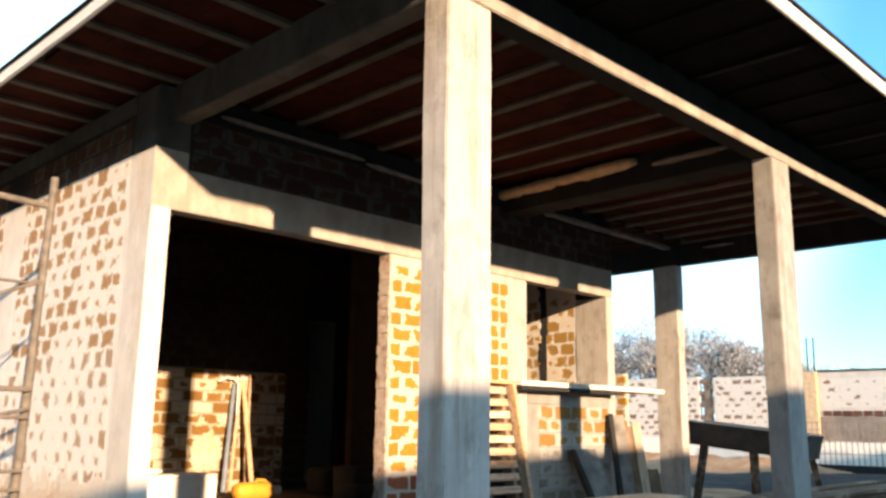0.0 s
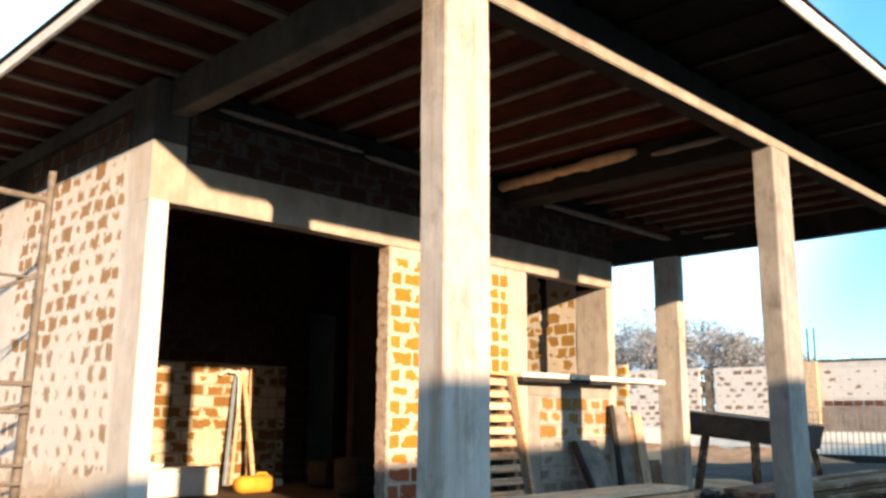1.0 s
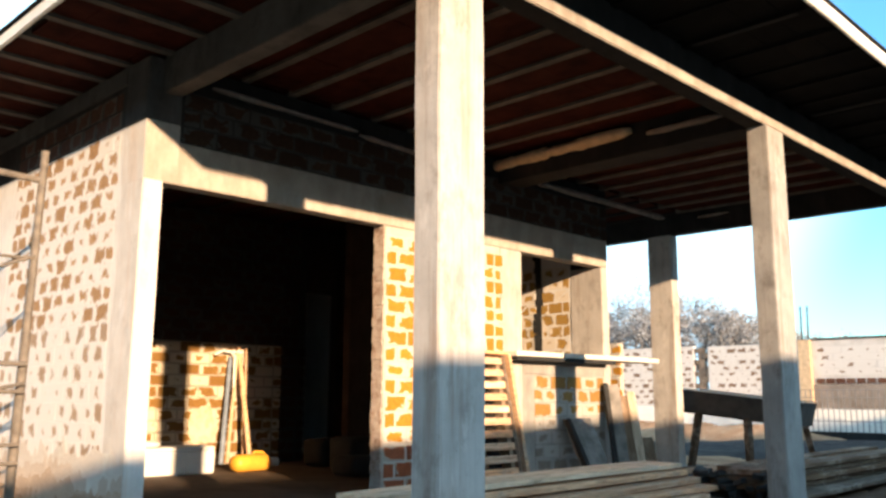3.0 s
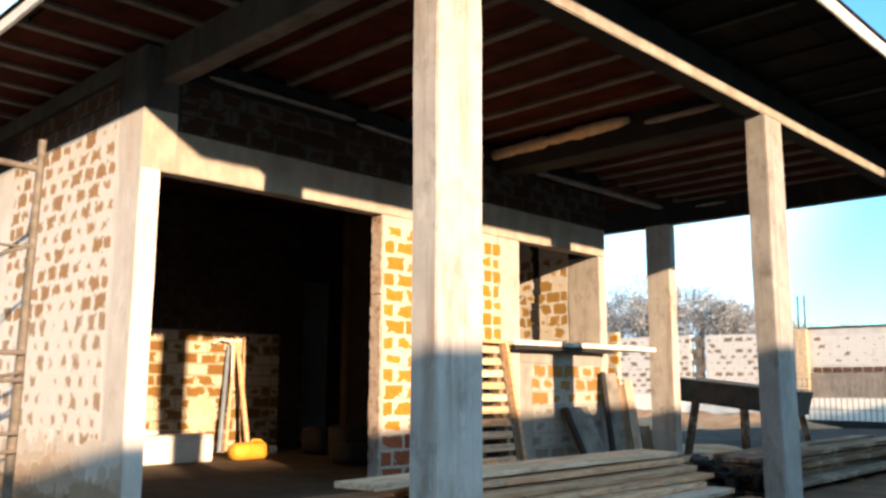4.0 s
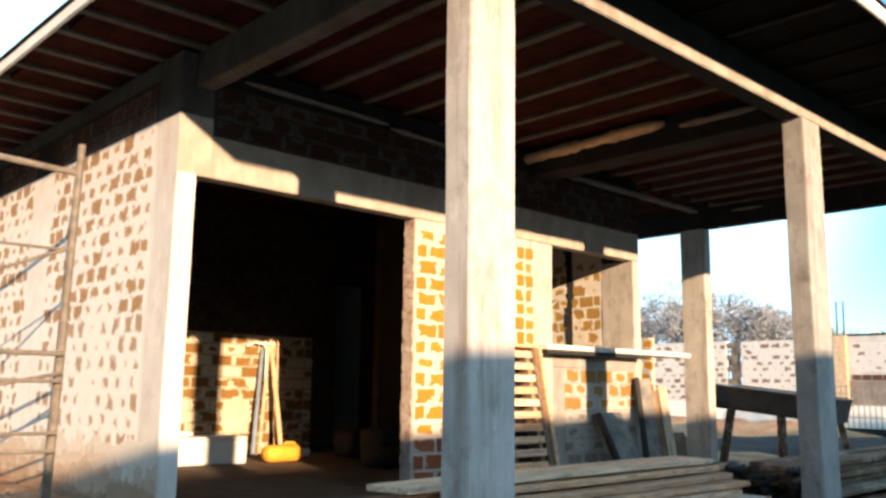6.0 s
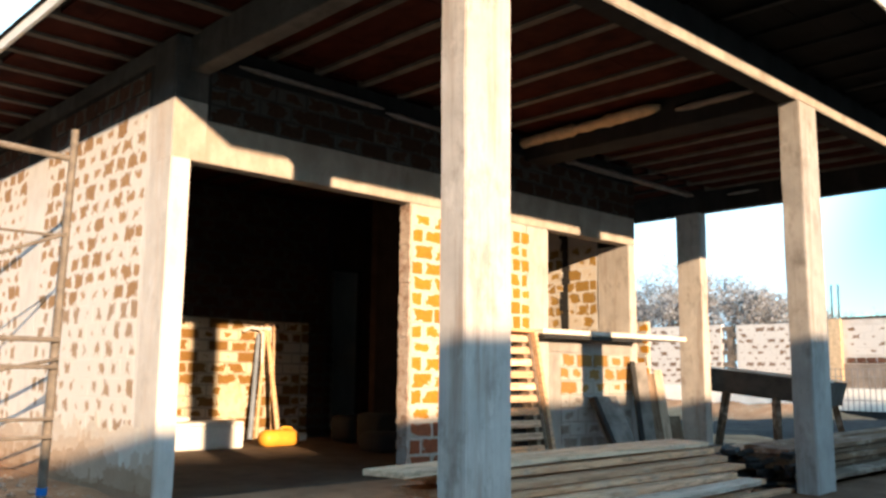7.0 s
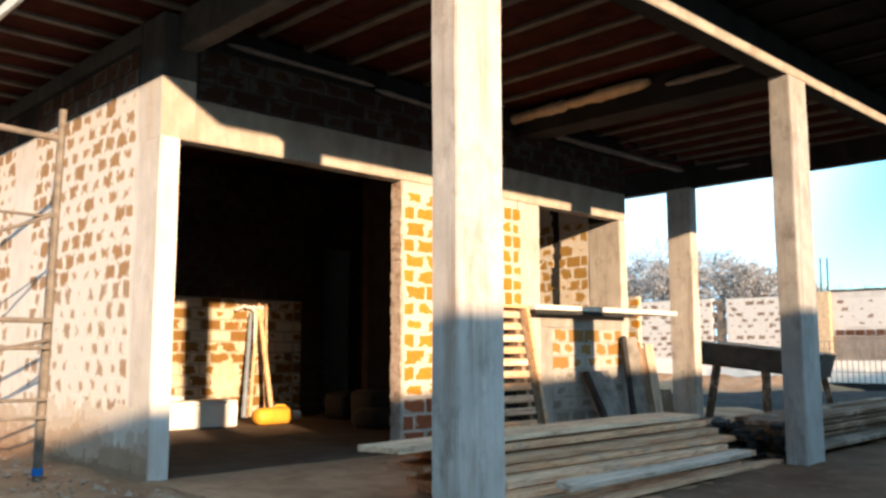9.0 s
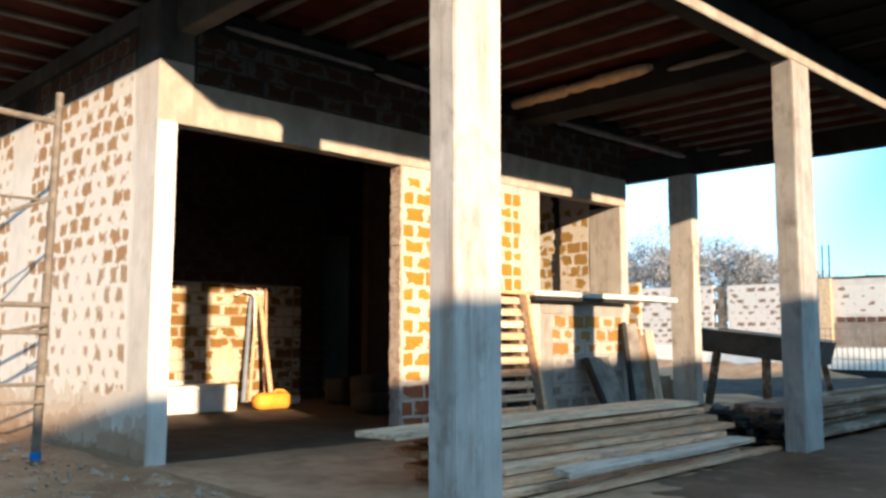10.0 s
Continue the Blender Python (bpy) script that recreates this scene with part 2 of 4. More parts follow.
TIMBER = mat("weathered_timber", wood((0.58, 0.37, 0.24), (0.98, 0.74, 0.54)), gloss=0.1)
PLY = mat("grey_board", plain((0.23, 0.21, 0.19), 0.45, 7, 0.3))
WHITE = mat("white_plaster", plain((0.75, 0.72, 0.66), 0.1, 4))
METAL = mat("scaffold_paint", plain((0.16, 0.135, 0.11), 0.35, 12), 0.6)
WIRE = mat("galvanised_wire", plain((0.15, 0.145, 0.14), 0.3, 12), 0.5)
YELLOW = mat("yellow_plastic", plain((0.72, 0.36, 0.045), 0.15, 6), 0.4)
STEEL = mat("blue_grey_steel", plain((0.16, 0.19, 0.23), 0.3, 10), 0.5)
BLUE = mat("blue_plastic", plain((0.02, 0.16, 0.55), 0.2, 6), 0.5)
TWIG = mat("twigs", plain((0.14, 0.138, 0.138), 0.35, 3))
LEAF = mat("dry_leaves", plain((0.27, 0.27, 0.275), 0.5, 3))
# Light cool grey, picked so unseen surfaces bounce fill into the shade.
UNSEEN_GREY = mat("unseen_wall_grey", plain((0.45, 0.455, 0.465), 0.2, 0.7))
# Dark brown for the unseen light blockers, so they bounce little.
BLOCKER_BROWN = mat("blocker_brown", plain((0.06, 0.05, 0.04), 0.3, 0.5))
LIP = mat("tan_mortar", plain((0.55, 0.40, 0.25), 0.2, 12, 0.5))
GREY_LIP = mat("grey_run_out", plain((0.20, 0.18, 0.165), 0.3, 12, 0.5))
GREY_WOOD = mat("silvery_weathered_board", wood((0.55, 0.52, 0.48), (0.88, 0.85, 0.80)))
PALE = mat("pale_board", wood((0.54, 0.425, 0.31), (0.80, 0.68, 0.53)))
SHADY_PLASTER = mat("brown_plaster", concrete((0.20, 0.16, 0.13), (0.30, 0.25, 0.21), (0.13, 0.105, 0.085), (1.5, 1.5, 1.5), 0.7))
SMEAR = mat("cream_mortar", concrete((0.48, 0.39, 0.27), (0.64, 0.54, 0.39), (0.36, 0.22, 0.09), (6, 6, 6), 0.7))
RUBBLE = mat("rubble", plain((0.38, 0.285, 0.21), 0.35, 20))
SUNBLEACHED = mat("sunbleached_board", plain((0.72, 0.68, 0.60), 0.14, 9, 0.3))
# The room's darkness is put into this brick colour.
UNLIT_BRICK = mat("unlit_room_brick", plain((0.055, 0.037, 0.028), 0.3, 6, 0.4), gloss=0.04)
GAP_FILL = mat("mottled_gap_fill", concrete((0.05, 0.042, 0.036), (0.16, 0.13, 0.105), (0.32, 0.25, 0.19), (3, 3, 3), 0.8))
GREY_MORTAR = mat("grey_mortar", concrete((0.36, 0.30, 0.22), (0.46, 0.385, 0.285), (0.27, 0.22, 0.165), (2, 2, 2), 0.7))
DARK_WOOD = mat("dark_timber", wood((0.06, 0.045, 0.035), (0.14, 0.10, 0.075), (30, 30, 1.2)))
# Mortar with shade put into its colour, for the unlit courses.
MORTAR_SHADED = mat("shaded_mortar", concrete((0.05, 0.045, 0.041), (0.075, 0.069, 0.062), (0.036, 0.032, 0.028), (2, 2, 2), 0.7), gloss=0.04)
TROUGH_WOOD = mat("trough_timber", plain((0.07, 0.06, 0.052), 0.35, 7, 0.3))
TIMBER_DARK = mat("dark_weathered_timber", wood((0.10, 0.078, 0.06), (0.25, 0.195, 0.15)), gloss=0.1)
REVEAL = mat("broken_brick_end", lambda nt, bsdf: rubble(nt, bsdf))
# For dark things, and for deep shade in gaps and under boards.
BLACK = mat("near_black", plain((0.03, 0.03, 0.03), 0.3, 6))


# ---- mesh helpers ----
def put(name, bm, materials, parent=None, label="", smooth=False):
    me = bpy.data.meshes.new(name)
    bm.to_mesh(me)
    bm.free()
    for m in materials if isinstance(materials, (list, tuple)) else [materials]:
        me.materials.append(m)
    if smooth:
        me.polygons.foreach_set("use_smooth", [True] * len(me.polygons))
    ob = new(name, me)
    if parent:
        ob.parent = parent
    if label:
        tagged(ob, label)
    return ob


def part(name, bm, material, parent, label="", smooth=False):
    return put(name, bm, material, parent, label, smooth)


def thing(name, label, category, group="", kind="", at=(0, 0, 0)):
    e = new(name)
    e.empty_display_size = 0.1
    e.location = at
    return tagged(e, label, category, group, kind)


def box(bm, lo, hi, m=None, slot=0, bevel=0.0, wob=0.0):
    """A block from lo to hi, its edges worn by bevel and its corners shifted by wob."""
    res = bmesh.ops.create_cube(bm, size=1)
    vs = res["verts"]
    size = [b - a for a, b in zip(lo, hi)]
    mid = [(a + b) / 2 for a, b in zip(lo, hi)]
    for v in vs:
        v.co = Vector((mid[i] + v.co[i] * size[i] + random.uniform(-wob, wob) for i in range(3)))
    faces = {f for v in vs for f in v.link_faces}
    if bevel:
        edges = {e for f in faces for e in f.edges}
        out = bmesh.ops.bevel(bm, geom=list(edges), offset=bevel, segments=2, affect="EDGES", profile=0.5)
        faces |= set(out["faces"])
        vs = list({v for f in faces if f.is_valid for v in f.verts})
    for f in faces:
        if f.is_valid:
            f.material_index = slot
    if m:
        bmesh.ops.transform(bm, matrix=m, verts=[v for v in vs if v.is_valid])
    return vs


def block(name, lo, hi, material, parent=None, label="", bevel=0.004, wob=0.0):
    bm = bmesh.new()
    box(bm, lo, hi, bevel=bevel, wob=wob)
    return put(name, bm, material, parent, label)


def tube(bm, a, b, r0, r1=None, seg=8):
    a, b = Vector(a), Vector(b)
    d = b - a
    res = bmesh.ops.create_cone(bm, cap_ends=True, segments=seg, radius1=r0, radius2=r0 if r1 is None else r1, depth=d.length)
    m = Matrix.Translation((a + b) / 2) @ d.to_track_quat("Z", "Y").to_matrix().to_4x4()
    bmesh.ops.transform(bm, matrix=m, verts=res["verts"])


def rough_slab(lo, hi, cuts, amp, bevel=0.006):
    """A block whose long faces are cut up and roughened, for cast concrete."""
    bm = bmesh.new()
    box(bm, lo, hi)
    size = [b - a for a, b in zip(lo, hi)]
    axis = size.index(max(size))
    long_edges = [e for e in bm.edges if abs((e.verts[0].co - e.verts[1].co)[axis]) > 0.9 * size[axis]]
    bmesh.ops.subdivide_edges(bm, edges=long_edges, cuts=cuts, use_grid_fill=True)
    for v in bm.verts:
        n = noise.noise_vector(v.co * 2.3)
        v.co += Vector(n) * amp
    return bm


# ---- ground and floors ----
S = 2.914          # underside of the roof slab
HB = 2.685         # underside of the beams
bm = bmesh.new()
bmesh.ops.create_grid(bm, x_segments=110, y_segments=130, size=1)
for v in bm.verts:
    v.co.x, v.co.y = v.co.x * 9 + 1, v.co.y * 11 + 3
    inside = -8 < v.co.x < 2.55 and 0.2 < v.co.y < 7.0
    near = max(0.0, 1 - abs(v.co.y + 0.05) / 0.3) * (-7 < v.co.x < 0.4)      # earth heaped against the side wall
    v.co.z = -0.12 if inside else -0.03 + 0.03 * near + 0.02 * noise.noise(v.co * 1.3) + 0.018 * noise.noise(v.co * 4.1)
rim = [e for e in bm.edges if e.is_boundary]
ext = bmesh.ops.extrude_edge_only(bm, edges=rim)
for v in [g for g in ext["geom"] if isinstance(g, bmesh.types.BMVert)]:
    d = Vector((v.co.x - 1, v.co.y - 3, 0))
    v.co += d.normalized() * 400
    v.co.z = -0.03
ground = tagged(put("ground", bm, EARTH), "bare trodden earth of the building plot", "ground", kind="structure")
bm = bmesh.new()
box(bm, (-7.9, 0.0, -0.3), (-0.06, 7.2, 0.0), bevel=0.01)
floor = tagged(put("floor", bm, SCREED), "dark trodden concrete floor of the rooms", "floor", kind="structure")
bm = rough_slab((-0.055, 0.03, -0.3), (2.75, 7.2, 0.0), 40, 0.0)
bmesh.ops.bevel(bm, geom=[e for e in bm.edges if e.calc_face_angle(0) > 1], offset=0.015, segments=2, affect="EDGES")
for v in bm.verts:
    v.co.z += 0.006 * noise.noise(v.co * 1.7) - 0.004
    if v.co.y < 0.1:
        v.co.y += 0.03 * noise.noise(v.co * 3.0)
porch = tagged(put("porch_floor", bm, SCREED_PALE), "dusty pale brown concrete floor of the porch", "floor", kind="structure")
bm = rough_slab((0.0, -0.035, -0.3), (2.80, 0.05, 0.004), 40, 0.01)
tagged(put("kerb", bm, SCREED_PALE), "low worn concrete edging of the porch floor", "kerb", kind="structure")

# Added spread that puts the corner's dimness into the ground colour.
bm = bmesh.new()
bmesh.ops.create_grid(bm, x_segments=90, y_segments=150, size=1)
for v in bm.verts:
    v.co.x, v.co.y = v.co.x * 3.5 + 4.9, v.co.y * 7.3 + 6.9
    edge = (abs((v.co.x - 4.9) / 3.5) ** 5 + abs((v.co.y - 6.9) / 7.3) ** 5) ** 0.2
    v.co.z = 0.012 - 0.45 * max(0.0, edge - 0.76 + 0.10 * noise.noise(v.co * 1.1) + 0.05 * noise.noise(v.co * 4.7)) + 0.008 * noise.noise(v.co * 4) + 0.006 * noise.noise(v.co * 11)
tagged(put("soil_heap", bm, SOIL_DIM, smooth=True), "low spread of soil before the porch, coloured dark for the dim corner", "soil", kind="structure")

# Spread added where the ground lies in shade; the colour carries it.
bm = bmesh.new()
bmesh.ops.create_grid(bm, x_segments=40, y_segments=44, size=1)
for v in bm.verts:
    v.co.x, v.co.y = v.co.x * 6.6 + 2.4, v.co.y * 3.6 + 11.9
    edge = (abs((v.co.x - 2.4) / 6.6) ** 4 + abs((v.co.y - 11.9) / 3.6) ** 4) ** 0.25
    v.co.z = 0.03 - 0.45 * max(0.0, edge - 0.74 + 0.15 * noise.noise(v.co * 0.9)) + 0.012 * noise.noise(v.co * 4)
tagged(put("soil_heap", bm, SOIL_SHADED, smooth=True), "spread of soil beside the house, coloured dark grey as shaded", "soil", kind="structure")
bm = bmesh.new()
bmesh.ops.create_grid(bm, x_segments=70, y_segments=24, size=1)
for v in bm.verts:
    v.co.x, v.co.y = v.co.x * 4.2 - 5.2, v.co.y * 1.5 + 14.3
    across = max(0.0, 1 - ((v.co.y - 14.5) / 1.3) ** 2) * min(1.0, max(0.0, 4.3 - abs(v.co.x + 5.2)))
    v.co.z = -0.06 + 0.34 * across * (0.75 + 0.5 * noise.noise(v.co * 0.9)) + 0.05 * noise.noise(v.co * 3.3) * across
tagged(put("earth_bank", bm, EARTH, smooth=True), "low bank of loose brown earth along the boundary wall", "earth", kind="structure")

# ---- walls ----
def brick_mesh(length, depth, height, seed, worn=0.005):
    rng = random.Random(seed)
    bm = bmesh.new()
    bmesh.ops.create_cube(bm, size=1)
    bmesh.ops.scale(bm, vec=(length, depth, height), verts=bm.verts)
    for v in bm.verts:
        v.co += Vector((worn * rng.uniform(-1.2, 1.2), worn * rng.uniform(-0.4, 0.4), worn * rng.uniform(-0.8, 0.8)))
    bmesh.ops.bevel(bm, geom=list(bm.edges), offset=worn, segments=1, affect="EDGES")
    me = bpy.data.meshes.new("brick")
    bm.to_mesh(me)
    bm.free()
    return me


def lay_bricks(parent, start, along, out, length, z0, z1, material, pitch=0.265, course=0.126, gap=0.016, proud=0.004, loose=0.003, seed=1, worn=0.005):
    """Courses of bricks in running bond on a wall face: each brick a piece of its own, some pushed in or out a little."""
    rng = random.Random(seed)
    along, out = Vector(along), Vector(out)
    depth, height = 0.03, course - gap
    shapes = {}
    for k in (1.0, 0.5):
        shapes[k] = [brick_mesh(pitch * k - gap, depth, height, seed * 10 + i, worn) for i in range(4)]
        for me in shapes[k]:
            me.materials.append(material)
    turn = Matrix((along, -out, Vector((0, 0, 1)))).transposed().to_4x4()
    rows = int((z1 - z0) / course + 0.01)
    for r in range(rows):
        z = z0 + (r + 0.5) * course
        s = 0.0
        first = r % 2 == 1
        while s < length - 0.06:
            k = 0.5 if first or s + pitch > length + 0.02 else 1.0
            first = False
            if s + pitch * k > length + 0.05:
                break
            mid = s + pitch * k / 2
            s += pitch * k
            ob = new("brick", rng.choice(shapes[k]))
            ob.parent = parent
            ob.matrix_local = Matrix.Translation(Vector(start) + along * mid + Vector((0, 0, z)) + out * (proud - depth / 2 + rng.uniform(0.0, loose))) @ turn @ pose(0, 0, 0, 0, rng.uniform(-270, 270) * loose, 0)


def ragged_end(lo, hi, amp, seed):
    """A thin cast of mortar with a broken outline, for raw wall ends."""
    rng = random.Random(seed)
    bm = bmesh.new()
    n = 64
    for i in range(n):
        za, zb = lo[2] + (hi[2] - lo[2]) * i / n, lo[2] + (hi[2] - lo[2]) * (i + 1) / n
        j = [rng.uniform(0, amp) for _ in range(3)]
        box(bm, (lo[0] + j[0], lo[1] - j[1], za), (hi[0] + j[2], hi[1], zb), wob=0.002)
    return bm


T = 0.135
wall_front = thing("wall_front", "front wall of hollow brick and raw concrete", "wall", kind="structure")
wall_left = thing("wall_left", "side wall of mortar-washed hollow brick", "wall", kind="structure")
wall_end = thing("wall_end", "end wall of mortar-washed brick with a chased groove", "wall", kind="structure")
wall_back = thing("wall_back", "inner brick wall seen through the doorway", "wall", kind="structure")


def cast(name, lo, hi, parent, label="", cuts=18, amp=0.004, material=None):
    bm = rough_slab(lo, hi, cuts, amp)
    bmesh.ops.bevel(bm, geom=[e for e in bm.edges if e.calc_face_angle(0) > 1], offset=0.006, segments=2, affect="EDGES")
    return part(name, bm, material or CONCRETE, parent, label)


cast("corner_column", (-0.30, 0.0, -0.08), (0.0, 0.1325, 2.14), wall_front, "smooth pale concrete", 18, 0.004, CORNER)
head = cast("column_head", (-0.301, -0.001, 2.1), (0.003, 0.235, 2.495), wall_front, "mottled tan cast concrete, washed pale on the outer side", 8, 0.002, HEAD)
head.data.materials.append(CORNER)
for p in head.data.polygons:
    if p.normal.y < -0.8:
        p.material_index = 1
# Head split at the shadow line; the upper part's shade is in its colour.
cast("beam_seat", (-0.30, -0.003, 2.496), (0.002, 0.235, S), wall_front, "top of the column under the beam, coloured dark for shade", 8, 0.003, BEAM)
cast("lintel", (-T, 0.20, 2.104), (0.0, 5.11, 2.383), wall_front, "cast concrete lintel", 30, 0.004, HEAD)
# Wall band under the roof: its shade is coloured into mortar and bricks.
block("mortar_bed", (-T + 0.004, 0.236, 2.384), (-0.004, 5.11, 2.74), MORTAR_SHADED, wall_front)
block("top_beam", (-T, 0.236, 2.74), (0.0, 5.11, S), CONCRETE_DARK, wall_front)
block("mortar_bed", (-T + 0.004, 2.025, 0.0), (-0.004, 3.39, 2.1), MORTAR, wall_front)
part("reveal", ragged_end((-T, 2.018, 0.0), (-0.016, 2.04, 2.1), 0.009, 5), REVEAL, wall_front, "broken brick edge of the doorway")
cast("window_column", (-T, 3.39, 0.0), (0.0, 3.70, 2.1), wall_front, "smooth raw concrete")
block("mortar_bed", (-T + 0.004, 3.70, 0.0), (-0.004, 4.99, 0.98), PLASTER, wall_front)
cast("sill_band", (-T, 3.70, 0.98), (0.0, 4.99, 1.125), wall_front, "cast concrete band under the window", 18, 0.004, PLASTER)
cast("end_column", (-0.39, 4.99, 0.0), (0.0, 5.11, 2.1), wall_front, "smooth raw concrete", 18, 0.004, PILLAR_PALE)
block("end_beam", (-0.39, 4.99, 2.104), (-T - 0.002, 5.11, S), CONCRETE_DARK, wall_end)
block("mortar_bed", (-7.9, 0.004, -0.08), (-0.30, T - 0.004, 2.50), WASH, wall_left)
# Unwashed top courses, run down to the shadow line to carry the eave's shade.
block("mortar_bed", (-7.9, 0.006, 2.502), (-0.30, T - 0.004, 2.79), MORTAR_SHADED, wall_left)
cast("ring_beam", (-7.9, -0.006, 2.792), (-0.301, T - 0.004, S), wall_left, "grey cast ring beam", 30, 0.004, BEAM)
cast("side_column", (-2.62, 0.0035, -0.08), (-2.24, 0.10, 2.50), wall_left, "whitewashed concrete", 18, 0.001, WASH)
block("mortar_bed", (-0.785, 4.994, 0.0), (-0.39, 5.106, S), WASH, wall_end)
block("mortar_bed", (-7.9, 4.994, 0.0), (-0.865, 5.106, S), WASH, wall_end)
# Groove filled flush with black, which stands for the shade inside it.
bm = bmesh.new()
rng = random.Random(17)
for k in range(40):
    mid = -0.826 + 0.022 * math.sin(k * 0.55) + rng.uniform(-0.008, 0.008)
    half = rng.uniform(0.026, 0.055)
    box(bm, (mid - half, 4.991, k * S / 40), (mid + half, 5.10, (k + 1) * S / 40), wob=0.003)
part("groove", bm, BLACK, wall_end, "jagged chased groove, its inner shade painted black")
# Sun patch keeps pale mortar; beds beyond it are coloured dark as unlit.
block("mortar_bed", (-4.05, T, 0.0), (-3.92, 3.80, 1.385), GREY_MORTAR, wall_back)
block("mortar_bed", (-4.05, 3.802, 0.0), (-3.92, 4.16, 1.385), MORTAR_SHADED, wall_back)
block("mortar_bed", (-4.05, T, 1.387), (-3.92, 4.16, S), MORTAR_SHADED, wall_back)
block("plaster_panel", (-4.05, 4.66, 0.0), (-3.92, 4.99, S), UNLIT_BRICK, wall_back, "brick coloured dark to stand for the unlit room")
block("mortar_bed", (-4.05, 4.16, 2.1), (-3.92, 4.66, S), UNLIT_BRICK, wall_back)
block("nib", (-2.45, 3.60, 0.0), (-2.35, 4.985, S), UNLIT_BRICK, wall_back, "dark raw end of a partition")
block("far_wall", (-8.0, -0.05, -0.05), (-7.86, 7.2, S), UNLIT_BRICK, wall_back)
# Thin dark linings added inside to cut light bounced round the room.
block("inner_face", (-7.85, T, 0.0), (-0.31, T + 0.01, S), UNLIT_BRICK, wall_left, "brick coloured dark to stand for the unlit room")
block("inner_face", (-T - 0.014, 3.30, 0.0), (-T - 0.002, 4.98, 1.1), UNLIT_BRICK, wall_front, "brick coloured dark to stand for the unlit room")
block("inner_face", (-T - 0.014, 0.16, 2.12), (-T - 0.002, 4.98, S), UNLIT_BRICK, wall_front, "brick coloured dark to stand for the unlit room")

# ---- pillars ----
def pillar(lo, hi, label, material):
    p = thing("pillar", label, "pillar", "porch pillars")
    cast("shaft", (*lo, -0.05), (*hi, HB), p, "", 26, 0.006, material)
    return p


pillar((2.338, 0.103), (2.493, 0.391), "tall pale concrete porch pillar with board marks", PILLAR_PALE)
pillar((2.357, 3.371), (2.505, 3.66), "tall raw concrete porch pillar with board marks", PILLAR)
pillar((-0.437, 6.65), (-0.13, 6.80), "raw concrete pillar at the far end of the porch", PILLAR_PALE)

# ---- roof ----
beams = thing("roof_beams", "cast concrete beams under the porch roof", "beam", kind="structure")
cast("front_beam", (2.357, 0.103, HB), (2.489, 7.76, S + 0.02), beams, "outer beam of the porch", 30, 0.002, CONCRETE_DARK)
# Sunlit strip as a pale plate; the shaded beam behind is coloured dark.
cast("fascia", (2.4905, 0.103, HB - 0.004), (2.503, 7.76, HB + 0.075), beams, "sunlit lower strip of the beam face, coloured pale", 30, 0.001, LIT_BEAM)
# Beams further in take the darker copy, with the porch shade in its colour.
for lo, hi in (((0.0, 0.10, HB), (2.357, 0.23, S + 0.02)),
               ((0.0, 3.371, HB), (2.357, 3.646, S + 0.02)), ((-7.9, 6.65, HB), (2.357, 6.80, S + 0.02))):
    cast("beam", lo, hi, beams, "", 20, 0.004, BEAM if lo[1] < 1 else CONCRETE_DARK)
rng = random.Random(8)


def lip(a, b, h, d):
    """Concrete that ran out between boards: a lumpy rounded ledge from a to b."""
    bm = bmesh.new()
    a, b = Vector(a), Vector(b)
    n = max(3, int((b - a).length / 0.05))
    side = Vector((0, 0, 1)).cross(b - a).normalized()
    ring, sides = [], 8
    for i in range(n + 1):
        p = a.lerp(b, i / n)
        end = min(1.0, 0.45 + min(i, n - i) * 0.3)
        hh = h * end * (0.85 + 0.3 * noise.noise(p * 6) + rng.uniform(-0.14, 0.14))
        dd = d * end * (0.9 + 0.4 * noise.noise(p * 9 + Vector((5, 0, 0))))
        ring.append([bm.verts.new(p + side * math.cos(2 * math.pi * k / sides) * dd + Vector((0, 0, 0.5 * hh * math.sin(2 * math.pi * k / sides)))) for k in range(sides)])
    for p, q in zip(ring, ring[1:]):
        for k in range(sides):
            bm.faces.new((p[k], p[(k + 1) % sides], q[(k + 1) % sides], q[k]))
    bm.faces.new(ring[0][::-1])
    bm.faces.new(ring[-1])
    bmesh.ops.recalc_face_normals(bm, faces=bm.faces)
    return bm


for a, b, h, d in (((-0.13, 3.355, 2.845), (0.66, 3.355, 2.858), 0.115, 0.06), ((0.58, 3.35, 2.852), (1.42, 3.35, 2.870), 0.115, 0.065), ((1.56, 3.36, 2.818), (2.20, 3.36, 2.822), 0.062, 0.04),
                   ((0.02, 0.44, 2.80), (0.02, 1.70, 2.79), 0.045, 0.03), ((0.02, 1.72, 2.765), (0.02, 2.9, 2.73), 0.05, 0.03),
                   ((0.03, 3.9, 2.79), (0.03, 6.24, 2.80), 0.075, 0.04), ((0.25, 6.635, 2.845), (0.62, 6.635, 2.845), 0.04, 0.03)):
    tan = 3 < a[1] < 3.5 and a[0] < 1
    part("mortar_lip", lip(a, b, h, d), LIP if tan else GREY_LIP, beams, "pale tan run-out mortar" if tan else "grey run-out mortar", True)


